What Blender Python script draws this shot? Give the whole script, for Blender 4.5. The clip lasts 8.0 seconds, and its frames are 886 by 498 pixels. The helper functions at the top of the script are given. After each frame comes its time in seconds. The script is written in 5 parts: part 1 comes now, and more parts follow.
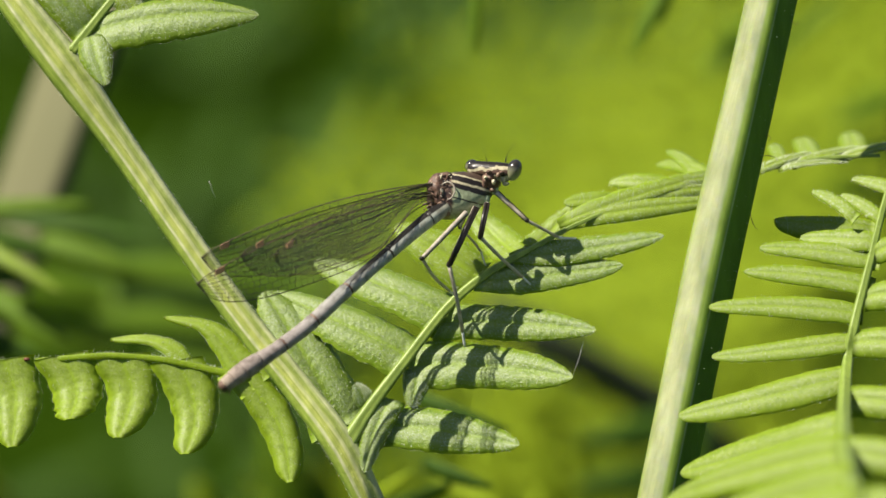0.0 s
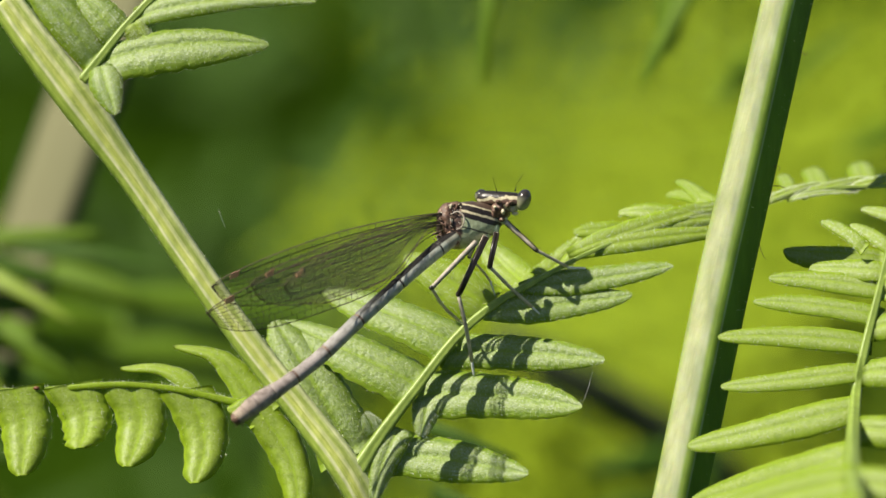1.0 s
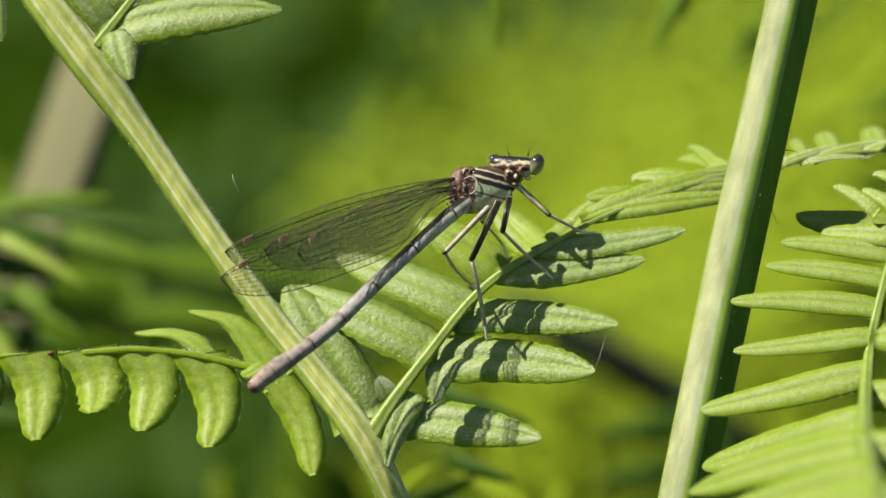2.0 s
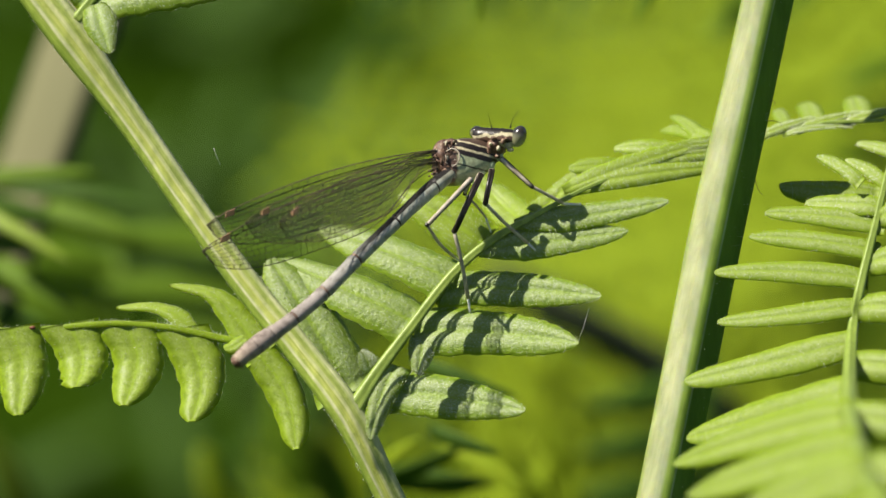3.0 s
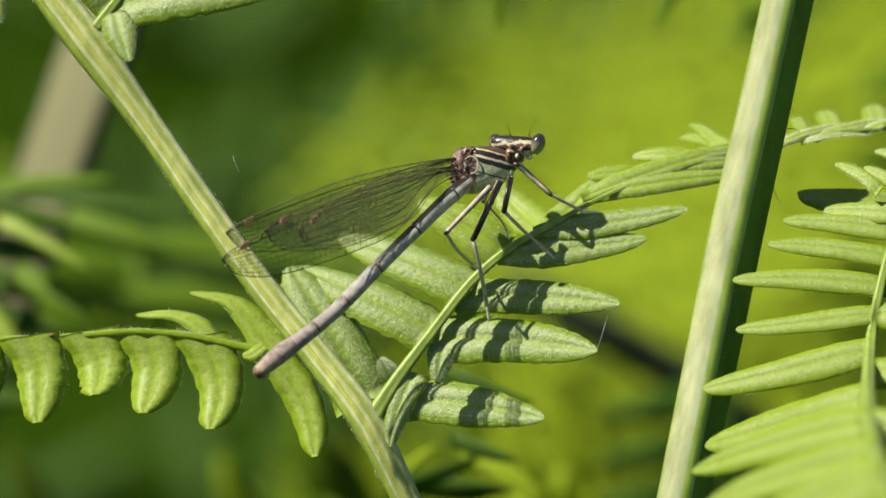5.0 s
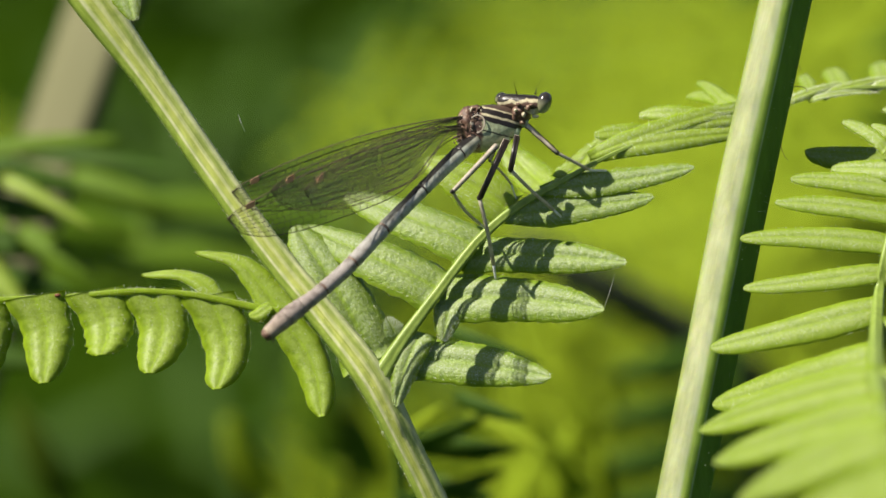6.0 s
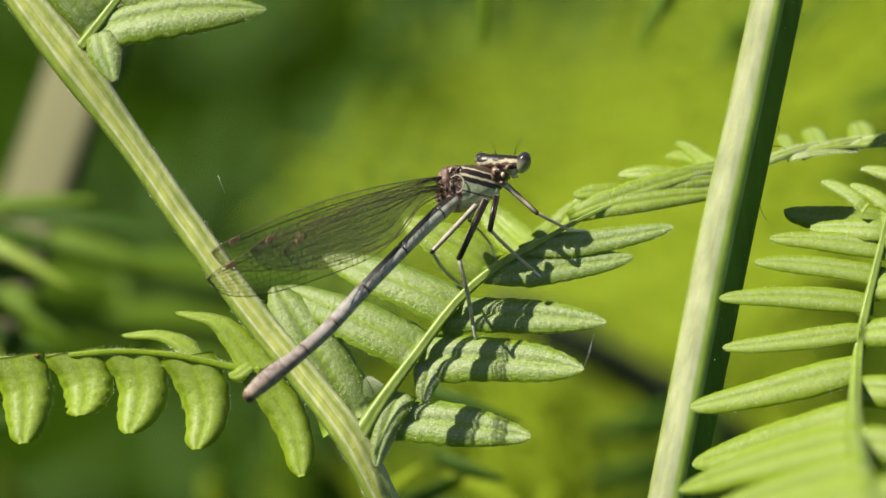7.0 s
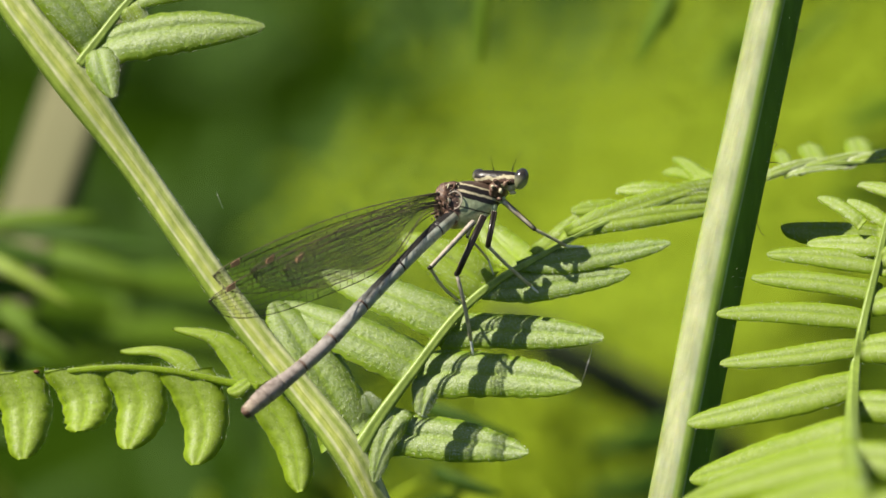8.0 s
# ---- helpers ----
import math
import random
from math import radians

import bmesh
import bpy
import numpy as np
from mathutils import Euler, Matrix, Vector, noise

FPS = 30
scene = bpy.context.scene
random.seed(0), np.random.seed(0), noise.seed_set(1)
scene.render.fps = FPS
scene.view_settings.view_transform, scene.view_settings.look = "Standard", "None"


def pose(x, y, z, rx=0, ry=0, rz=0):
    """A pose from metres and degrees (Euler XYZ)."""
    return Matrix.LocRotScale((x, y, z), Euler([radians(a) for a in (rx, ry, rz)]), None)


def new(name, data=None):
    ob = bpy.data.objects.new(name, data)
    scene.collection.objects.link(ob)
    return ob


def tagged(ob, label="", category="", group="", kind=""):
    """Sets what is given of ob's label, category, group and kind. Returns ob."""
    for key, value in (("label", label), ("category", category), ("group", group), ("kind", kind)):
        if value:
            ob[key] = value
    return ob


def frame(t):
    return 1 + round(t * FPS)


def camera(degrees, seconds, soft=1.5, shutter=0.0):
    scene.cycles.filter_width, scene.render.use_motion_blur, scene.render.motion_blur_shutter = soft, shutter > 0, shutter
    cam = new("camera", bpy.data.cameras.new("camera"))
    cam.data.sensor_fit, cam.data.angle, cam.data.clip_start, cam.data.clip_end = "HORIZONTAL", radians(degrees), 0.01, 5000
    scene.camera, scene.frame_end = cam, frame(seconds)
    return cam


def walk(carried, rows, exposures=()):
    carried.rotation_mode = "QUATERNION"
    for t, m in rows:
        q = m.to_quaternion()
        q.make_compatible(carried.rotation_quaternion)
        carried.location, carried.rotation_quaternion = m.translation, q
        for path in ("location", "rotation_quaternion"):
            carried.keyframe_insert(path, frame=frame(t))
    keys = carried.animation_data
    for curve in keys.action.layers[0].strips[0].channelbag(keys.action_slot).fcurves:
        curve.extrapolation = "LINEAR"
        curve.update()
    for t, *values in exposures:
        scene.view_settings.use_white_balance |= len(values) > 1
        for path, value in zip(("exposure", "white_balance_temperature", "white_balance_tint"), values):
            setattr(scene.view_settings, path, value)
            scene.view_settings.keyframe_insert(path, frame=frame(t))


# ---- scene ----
cam = camera(10, 8.0, soft=1.6)
cam.data.dof.use_dof = True
cam.data.dof.focus_distance = 0.4915
cam.data.dof.aperture_fstop = 22.0
walk(cam, [
    (0.00, pose(0.0000, -0.4754, 0.8274, 75.092, -0.051, -0.275)),
    (0.10, pose(0.0000, -0.4754, 0.8274, 75.115, -0.086, -0.334)),
    (0.20, pose(0.0000, -0.4754, 0.8274, 75.089, -0.098, -0.304)),
    (0.30, pose(0.0000, -0.4754, 0.8274, 75.031, -0.130, -0.354)),
    (0.40, pose(0.0000, -0.4754, 0.8274, 75.107, -0.158, -0.386)),
    (0.50, pose(0.0000, -0.4754, 0.8274, 75.207, -0.230, -0.582)),
    (0.60, pose(0.0000, -0.4755, 0.8274, 75.331, -0.223, -0.566)),
    (0.70, pose(0.0000, -0.4756, 0.8274, 75.325, -0.216, -0.547)),
    (0.80, pose(0.0000, -0.4758, 0.8275, 75.350, -0.176, -0.405)),
    (0.90, pose(0.0000, -0.4759, 0.8275, 75.376, -0.146, -0.301)),
    (1.00, pose(0.0000, -0.4760, 0.8275, 75.433, -0.103, -0.150)),
    (1.10, pose(0.0000, -0.4761, 0.8276, 75.466, -0.083, -0.098)),
    (1.20, pose(0.0000, -0.4762, 0.8276, 75.453, -0.067, -0.063)),
    (2.30, pose(0.0000, -0.4770, 0.8278, 74.954, 0.018, -0.008)),
    (2.40, pose(0.0000, -0.4766, 0.8277, 75.009, 0.014, 0.016)),
    (2.50, pose(0.0000, -0.4761, 0.8276, 75.000, 0.000, -0.000)),
    (2.60, pose(0.0000, -0.4760, 0.8276, 74.990, 0.012, -0.172)),
    (2.70, pose(0.0000, -0.4760, 0.8275, 74.851, 0.052, -0.237)),
    (2.80, pose(0.0000, -0.4759, 0.8275, 74.680, 0.104, -0.259)),
    (2.90, pose(0.0000, -0.4758, 0.8275, 74.682, 0.173, -0.219)),
    (3.00, pose(0.0000, -0.4757, 0.8275, 74.711, 0.213, -0.285)),
    (3.10, pose(0.0000, -0.4758, 0.8275, 74.824, 0.201, -0.273)),
    (3.20, pose(0.0000, -0.4759, 0.8275, 74.893, 0.165, -0.355)),
    (3.30, pose(0.0000, -0.4760, 0.8276, 74.906, 0.153, -0.344)),
    (3.40, pose(0.0000, -0.4761, 0.8276, 74.925, 0.136, -0.352)),
    (3.50, pose(0.0000, -0.4762, 0.8276, 74.940, 0.122, -0.348)),
    (3.60, pose(0.0000, -0.4763, 0.8276, 74.989, 0.155, -0.191)),
    (3.70, pose(0.0000, -0.4764, 0.8277, 75.047, 0.163, -0.133)),
    (3.80, pose(0.0000, -0.4765, 0.8277, 75.111, 0.204, 0.055)),
    (3.90, pose(0.0000, -0.4766, 0.8277, 75.149, 0.198, 0.064)),
    (4.00, pose(0.0000, -0.4767, 0.8277, 75.165, 0.185, 0.046)),
    (4.10, pose(0.0000, -0.4767, 0.8277, 75.183, 0.224, 0.031)),
    (4.20, pose(0.0000, -0.4768, 0.8277, 75.216, 0.245, -0.055)),
    (4.30, pose(0.0000, -0.4768, 0.8278, 75.250, 0.301, -0.004)),
    (4.40, pose(0.0000, -0.4768, 0.8278, 75.225, 0.327, -0.071)),
    (4.50, pose(0.0000, -0.4769, 0.8278, 75.252, 0.357, -0.118)),
    (4.60, pose(0.0000, -0.4766, 0.8277, 75.187, 0.329, -0.139)),
    (4.70, pose(0.0000, -0.4763, 0.8276, 74.938, 0.308, -0.127)),
    (5.80, pose(0.0000, -0.4761, 0.8276, 74.642, 0.333, 0.006)),
    (5.90, pose(0.0000, -0.4756, 0.8274, 74.368, 0.381, 0.005)),
    (6.00, pose(0.0000, -0.4750, 0.8273, 74.337, 0.417, -0.044)),
    (6.10, pose(0.0000, -0.4751, 0.8273, 74.406, 0.398, -0.115)),
    (6.20, pose(0.0000, -0.4753, 0.8273, 74.489, 0.376, -0.200)),
    (6.30, pose(0.0000, -0.4754, 0.8274, 74.545, 0.317, -0.421)),
    (6.40, pose(0.0000, -0.4755, 0.8274, 74.603, 0.304, -0.470)),
    (6.50, pose(0.0000, -0.4756, 0.8274, 74.654, 0.316, -0.428)),
    (6.60, pose(0.0000, -0.4756, 0.8274, 74.674, 0.348, -0.376)),
    (6.70, pose(0.0000, -0.4756, 0.8274, 74.651, 0.414, -0.196)),
    (6.80, pose(0.0000, -0.4755, 0.8274, 74.696, 0.425, -0.219)),
    (6.90, pose(0.0000, -0.4755, 0.8274, 74.792, 0.433, -0.255)),
    (7.00, pose(0.0000, -0.4754, 0.8274, 75.015, 0.441, -0.291)),
    (7.10, pose(0.0000, -0.4756, 0.8274, 75.017, 0.481, -0.321)),
    (7.20, pose(0.0000, -0.4758, 0.8275, 74.992, 0.504, -0.412)),
    (7.30, pose(0.0000, -0.4759, 0.8275, 75.000, 0.529, -0.498)),
    (7.40, pose(0.0000, -0.4761, 0.8276, 75.090, 0.563, -0.546)),
    (7.50, pose(0.0000, -0.4762, 0.8276, 75.163, 0.589, -0.630)),
    (7.60, pose(0.0000, -0.4763, 0.8276, 75.200, 0.562, -0.571)),
    (7.70, pose(0.0000, -0.4764, 0.8277, 75.212, 0.537, -0.504)),
    (7.80, pose(0.0000, -0.4765, 0.8277, 75.218, 0.524, -0.394)),
    (7.90, pose(0.0000, -0.4766, 0.8277, 75.205, 0.483, -0.388)),
    (8.00, pose(0.0000, -0.4767, 0.8277, 75.201, 0.459, -0.319)),
])

# ---- light: high summer sun from the upper left, clear sky ----
TILT = radians(15)
RIGHT, AWAY, UP = Vector((1, 0, 0)), Vector((0, math.cos(TILT), -math.sin(TILT))), Vector((0, math.sin(TILT), math.cos(TILT)))
PERCH = Vector((0, 0, 0.7))
sun_way = (RIGHT * 0.57 + AWAY * 0.35 - UP * 0.74).normalized()
sun = new("sun", bpy.data.lights.new("sun", "SUN"))
sun.data.energy, sun.data.angle, sun.data.color = 4.8, radians(0.53), (1.0, 0.925, 0.79)
sun.matrix_world = Matrix.Translation((-1.5, -0.5, 3)) @ sun_way.to_track_quat("-Z", "Y").to_matrix().to_4x4()
world = bpy.data.worlds.new("sky")
scene.world = world
world.use_nodes = True
wn = world.node_tree.nodes
sky = wn.new("ShaderNodeTexSky")
sky.sky_type, sky.sun_disc = "NISHITA", False
sky.sun_elevation = math.asin(-sun_way.z)
sky.sun_rotation = math.atan2(-sun_way.x, -sun_way.y)
wn["Background"].inputs["Strength"].default_value = 0.045
world.node_tree.links.new(sky.outputs[0], wn["Background"].inputs["Color"])
scene.view_settings.exposure = 0.81


def V(u, v, d):
    """A place near the perch: millimetres to the right, up and away, along the slope on which the insect is seen."""
    return PERCH + (RIGHT * u + UP * v + AWAY * d) / 1000


def D(u, v, d):
    return (RIGHT * u + UP * v + AWAY * d).normalized()


MM = 0.001


# ---- materials ----
def mat(name):
    m = bpy.data.materials.new(name)
    m.use_nodes = True
    n = m.node_tree.nodes
    return m, n, m.node_tree.links, n["Principled BSDF"]


def noise_ramp(n, l, scale, stops, detail=4.0, coord=None, stretch=None):
    tex = n.new("ShaderNodeTexNoise")
    tex.inputs["Scale"].default_value, tex.inputs["Detail"].default_value = scale, detail
    if coord is None:
        coord = n.new("ShaderNodeTexCoord").outputs["Object"]
    if stretch:
        mp = n.new("ShaderNodeMapping")
        mp.inputs["Scale"].default_value = stretch
        l.new(coord, mp.inputs["Vector"])
        coord = mp.outputs[0]
    l.new(coord, tex.inputs["Vector"])
    ramp = n.new("ShaderNodeValToRGB")
    e = ramp.color_ramp.elements
    while len(e) < len(stops):
        e.new(0.5)
    for el, (p, c) in zip(e, stops):
        el.position, el.color = p, (*c, 1)
    l.new(tex.outputs["Fac"], ramp.inputs[0])
    return ramp.outputs[0], tex.outputs["Fac"]


def leaf_material(name, dark, light, pale, through_colour, through_part=0.32, rough=0.6, downy=0.2, gloss=0.2):
    """A fern blade out of focus: mottled green, light showing through."""
    m, n, l, b = mat(name)
    col, _ = noise_ramp(n, l, 900, [(0.3, dark), (0.7, light)])
    down, downf = noise_ramp(n, l, 130, [(0.35, (0, 0, 0)), (0.7, (1, 1, 1))], 3)
    amount = n.new("ShaderNodeMath")
    amount.operation, amount.inputs[1].default_value = "MULTIPLY", downy
    l.new(down, amount.inputs[0])
    mix = n.new("ShaderNodeMix")
    mix.data_type = "RGBA"
    mix.inputs["B"].default_value = (*pale, 1)
    l.new(amount.outputs[0], mix.inputs["Factor"])
    l.new(col, mix.inputs["A"])
    l.new(mix.outputs["Result"], b.inputs["Base Color"])
    b.inputs["Roughness"].default_value, b.inputs["Specular IOR Level"].default_value = rough, gloss
    bump = n.new("ShaderNodeBump")
    bump.inputs["Strength"].default_value, bump.inputs["Distance"].default_value = 0.8, 0.0001
    l.new(downf, bump.inputs["Height"])
    l.new(bump.outputs[0], b.inputs["Normal"])
    tr = n.new("ShaderNodeBsdfTranslucent")
    tr.inputs["Color"].default_value = (*through_colour, 1)
    ms = n.new("ShaderNodeMixShader")
    ms.inputs[0].default_value = through_part
    l.new(b.outputs[0], ms.inputs[1])
    l.new(tr.outputs[0], ms.inputs[2])
    l.new(ms.outputs[0], n["Material Output"].inputs["Surface"])
    return m


def blade_material(name, dark, light, silver, through_colour, silvery=0.5, rough=0.4, gloss=0.5, through_part=0.3, relief=1.0):
    """A fern blade seen close: puckered between its side veins, a silvery sheen painted on the raised halves, green
    rolled margins.
    """
    m, n, l, b = mat(name)
    uv = n.new("ShaderNodeSeparateXYZ")
    l.new(n.new("ShaderNodeUVMap").outputs[0], uv.inputs[0])

    def sums(op, a, c, d=0.0):
        k = n.new("ShaderNodeMath")
        k.operation = op
        for sock, v in zip(k.inputs, (a, c, d)):
            if isinstance(v, (int, float)):
                sock.default_value = v
            else:
                l.new(v, sock)
        return k.outputs[0]

    def ramp(value, stops):
        r = n.new("ShaderNodeValToRGB")
        e = r.color_ramp.elements
        while len(e) < len(stops):
            e.new(0.5)
        for el, (p, g) in zip(e, stops):
            el.position, el.color = p, (g, g, g, 1)
        l.new(value, r.inputs[0])
        return r.outputs[0]

    def mixed(a, c, factor):
        k = n.new("ShaderNodeMix")
        k.data_type = "RGBA"
        for sock, v in ((k.inputs["A"], a), (k.inputs["B"], c), (k.inputs["Factor"], factor)):
            if isinstance(v, tuple):
                sock.default_value = (*v, 1)
            else:
                l.new(v, sock)
        return k.outputs["Result"]
    across = sums("ABSOLUTE", sums("MULTIPLY_ADD", uv.outputs[0], 2.0, -1.0), 0.0)
    col, cells = noise_ramp(n, l, 1900, [(0.34, dark), (0.64, light)], 3)
    _, broad = noise_ramp(n, l, 300, [(0, (0, 0, 0)), (1, (1, 1, 1))], 2)
    _, grain = noise_ramp(n, l, 6000, [(0, (0, 0, 0)), (1, (1, 1, 1))], 4)
    # sun sheen painted as pale specks on each half between midrib and margin
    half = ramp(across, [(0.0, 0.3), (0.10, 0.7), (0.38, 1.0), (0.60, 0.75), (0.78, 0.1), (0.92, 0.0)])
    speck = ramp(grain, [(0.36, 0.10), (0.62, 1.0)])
    painted_sheen = sums("MULTIPLY", sums("MULTIPLY", half, speck), sums("MULTIPLY", ramp(broad, [(0.3, 0.55), (0.7, 1.0)]), silvery))
    out = mixed(col, silver, painted_sheen)
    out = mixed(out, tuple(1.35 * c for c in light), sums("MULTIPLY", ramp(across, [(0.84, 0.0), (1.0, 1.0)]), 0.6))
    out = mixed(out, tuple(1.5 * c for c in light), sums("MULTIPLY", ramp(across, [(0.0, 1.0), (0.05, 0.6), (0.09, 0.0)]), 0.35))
    l.new(out, b.inputs["Base Color"])
    l.new(sums("MULTIPLY_ADD", cells, 0.3, rough - 0.15), b.inputs["Roughness"])
    b.inputs["Specular IOR Level"].default_value = gloss
    slant = sums("MULTIPLY_ADD", across, -0.09, sums("MULTIPLY_ADD", broad, 0.06, uv.outputs[1]))
    veins = sums("SINE", sums("MULTIPLY", slant, 2 * math.pi * 17), 0.0)
    height = sums("MULTIPLY_ADD", veins, 0.03, sums("MULTIPLY_ADD", grain, 0.55, cells))
    bump = n.new("ShaderNodeBump")
    bump.inputs["Strength"].default_value, bump.inputs["Distance"].default_value = 0.9, 0.00012 * relief
    l.new(height, bump.inputs["Height"])
    l.new(bump.outputs[0], b.inputs["Normal"])
    tr = n.new("ShaderNodeBsdfTranslucent")
    tr.inputs["Color"].default_value = (*through_colour, 1)
    l.new(bump.outputs[0], tr.inputs["Normal"])
    ms = n.new("ShaderNodeMixShader")
    ms.inputs[0].default_value = through_part
    l.new(b.outputs[0], ms.inputs[1])
    l.new(tr.outputs[0], ms.inputs[2])
    l.new(ms.outputs[0], n["Material Output"].inputs["Surface"])
    return m


def plain_material(name, stops, scale, rough=0.5, bump_by=0.0, bump_scale=None, stretch=None, sheen=0.0, spec=0.5, through_part=0.0, clear=0.0):
    m, n, l, b = mat(name)
    col, f = noise_ramp(n, l, scale, stops, 5, None, stretch)
    l.new(col, b.inputs["Base Color"])
    b.inputs["Roughness"].default_value, b.inputs["Specular IOR Level"].default_value = rough, spec
    b.inputs["Sheen Weight"].default_value = sheen
    if bump_by:
        _, f2 = noise_ramp(n, l, bump_scale or scale * 2, [(0, (0, 0, 0)), (1, (1, 1, 1))], 4, None, stretch)
        bump = n.new("ShaderNodeBump")
        bump.inputs["Strength"].default_value, bump.inputs["Distance"].default_value = 0.6, bump_by
        l.new(f2, bump.inputs["Height"])
        l.new(bump.outputs[0], b.inputs["Normal"])
    if through_part or clear:
        tr = n.new("ShaderNodeBsdfTransparent" if clear else "ShaderNodeBsdfTranslucent")
        if not clear:
            l.new(col, tr.inputs["Color"])
        ms = n.new("ShaderNodeMixShader")
        ms.inputs[0].default_value = through_part + clear
        l.new(b.outputs[0], ms.inputs[1])
        l.new(tr.outputs[0], ms.inputs[2])
        l.new(ms.outputs[0], n["Material Output"].inputs["Surface"])
    return m


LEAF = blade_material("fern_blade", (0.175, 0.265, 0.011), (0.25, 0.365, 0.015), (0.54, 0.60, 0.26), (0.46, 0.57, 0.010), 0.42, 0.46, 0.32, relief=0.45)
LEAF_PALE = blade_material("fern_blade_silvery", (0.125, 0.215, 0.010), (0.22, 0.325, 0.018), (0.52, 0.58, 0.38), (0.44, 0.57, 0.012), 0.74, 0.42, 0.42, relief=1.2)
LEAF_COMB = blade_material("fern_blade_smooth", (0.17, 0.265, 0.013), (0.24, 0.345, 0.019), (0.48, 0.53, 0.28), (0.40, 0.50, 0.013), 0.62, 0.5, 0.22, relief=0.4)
# One blade green painted sunlit, half-shaded, dim and fully shaded for the background.
LEAF_FAR = leaf_material("fern_blade_bright", (0.182, 0.285, 0.012), (0.30, 0.39, 0.016), (0.37, 0.44, 0.03), (0.55, 0.61, 0.010), 0.4, 0.7, 0.25, 0.15)
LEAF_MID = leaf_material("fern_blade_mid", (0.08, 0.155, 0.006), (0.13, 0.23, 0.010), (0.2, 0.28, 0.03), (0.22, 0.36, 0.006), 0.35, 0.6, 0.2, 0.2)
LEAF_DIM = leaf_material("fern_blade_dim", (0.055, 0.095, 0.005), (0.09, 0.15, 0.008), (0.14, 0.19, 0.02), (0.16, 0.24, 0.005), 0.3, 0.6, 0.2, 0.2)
LEAF_SHADED = leaf_material("leaf_painted_shade", (0.032, 0.078, 0.006), (0.058, 0.128, 0.010), (0.10, 0.16, 0.02), (0.11, 0.21, 0.004), 0.3, 0.6, 0.2, 0.2)


def banded_material(name, stops, grain_scale, stretch, rough, lined=0.6, fleshy=0.0, spec=0.5):
    """Plant skin whose colour changes round the stalk, with fine streaks along it."""
    m, n, l, b = mat(name)
    sep = n.new("ShaderNodeSeparateXYZ")
    l.new(n.new("ShaderNodeUVMap").outputs[0], sep.inputs[0])
    ramp = n.new("ShaderNodeValToRGB")
    e = ramp.color_ramp.elements
    while len(e) < len(stops):
        e.new(0.5)
    for el, (p, c) in zip(e, stops):
        el.position, el.color = p, (*c, 1)
    l.new(sep.outputs[0], ramp.inputs[0])
    grain, f = noise_ramp(n, l, grain_scale, [(0.3, (0.62, 0.66, 0.55)), (0.7, (1.12, 1.1, 1.1))], 5, None, stretch)
    mul = n.new("ShaderNodeMix")
    mul.data_type, mul.blend_type = "RGBA", "MULTIPLY"
    mul.inputs["Factor"].default_value = 0.8
    l.new(ramp.outputs[0], mul.inputs["A"])
    l.new(grain, mul.inputs["B"])
    lines, _ = noise_ramp(n, l, 1.0, [(0.36, (0.66, 0.74, 0.55)), (0.56, (1.0, 1.0, 1.0)), (0.68, (1.22, 1.18, 1.35))], 3, n.new("ShaderNodeUVMap").outputs[0], (60, 24, 1))
    mul2 = n.new("ShaderNodeMix")
    mul2.data_type, mul2.blend_type = "RGBA", "MULTIPLY"
    mul2.inputs["Factor"].default_value = lined
    l.new(mul.outputs["Result"], mul2.inputs["A"])
    l.new(lines, mul2.inputs["B"])
    l.new(mul2.outputs["Result"], b.inputs["Base Color"])
    b.inputs["Roughness"].default_value = rough
    b.inputs["Specular IOR Level"].default_value = spec
    b.inputs["Subsurface Weight"].default_value = fleshy
    b.inputs["Subsurface Radius"].default_value = (0.5, 0.8, 0.06)
    b.inputs["Subsurface Scale"].default_value = 0.001
    _, f2 = noise_ramp(n, l, grain_scale * 2.5, [(0, (0, 0, 0)), (1, (1, 1, 1))], 4)
    bump = n.new("ShaderNodeBump")
    bump.inputs["Strength"].default_value, bump.inputs["Distance"].default_value = 0.6, 0.00008
    l.new(f2, bump.inputs["Height"])
    l.new(bump.outputs[0], b.inputs["Normal"])
    return m


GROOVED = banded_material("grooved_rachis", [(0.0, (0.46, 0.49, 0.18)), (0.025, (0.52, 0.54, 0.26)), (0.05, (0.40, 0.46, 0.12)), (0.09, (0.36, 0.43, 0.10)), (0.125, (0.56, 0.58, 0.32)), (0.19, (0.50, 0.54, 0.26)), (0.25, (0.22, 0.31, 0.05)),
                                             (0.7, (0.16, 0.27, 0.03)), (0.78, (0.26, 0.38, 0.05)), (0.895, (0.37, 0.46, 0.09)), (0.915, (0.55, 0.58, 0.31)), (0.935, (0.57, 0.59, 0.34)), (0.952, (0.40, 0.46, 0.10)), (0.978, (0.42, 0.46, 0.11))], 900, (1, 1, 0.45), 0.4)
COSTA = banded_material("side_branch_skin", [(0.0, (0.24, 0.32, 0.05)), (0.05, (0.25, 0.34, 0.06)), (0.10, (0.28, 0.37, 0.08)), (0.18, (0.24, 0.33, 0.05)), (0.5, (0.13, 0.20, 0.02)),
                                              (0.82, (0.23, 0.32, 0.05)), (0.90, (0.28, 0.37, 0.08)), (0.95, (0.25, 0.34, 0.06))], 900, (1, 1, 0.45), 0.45)
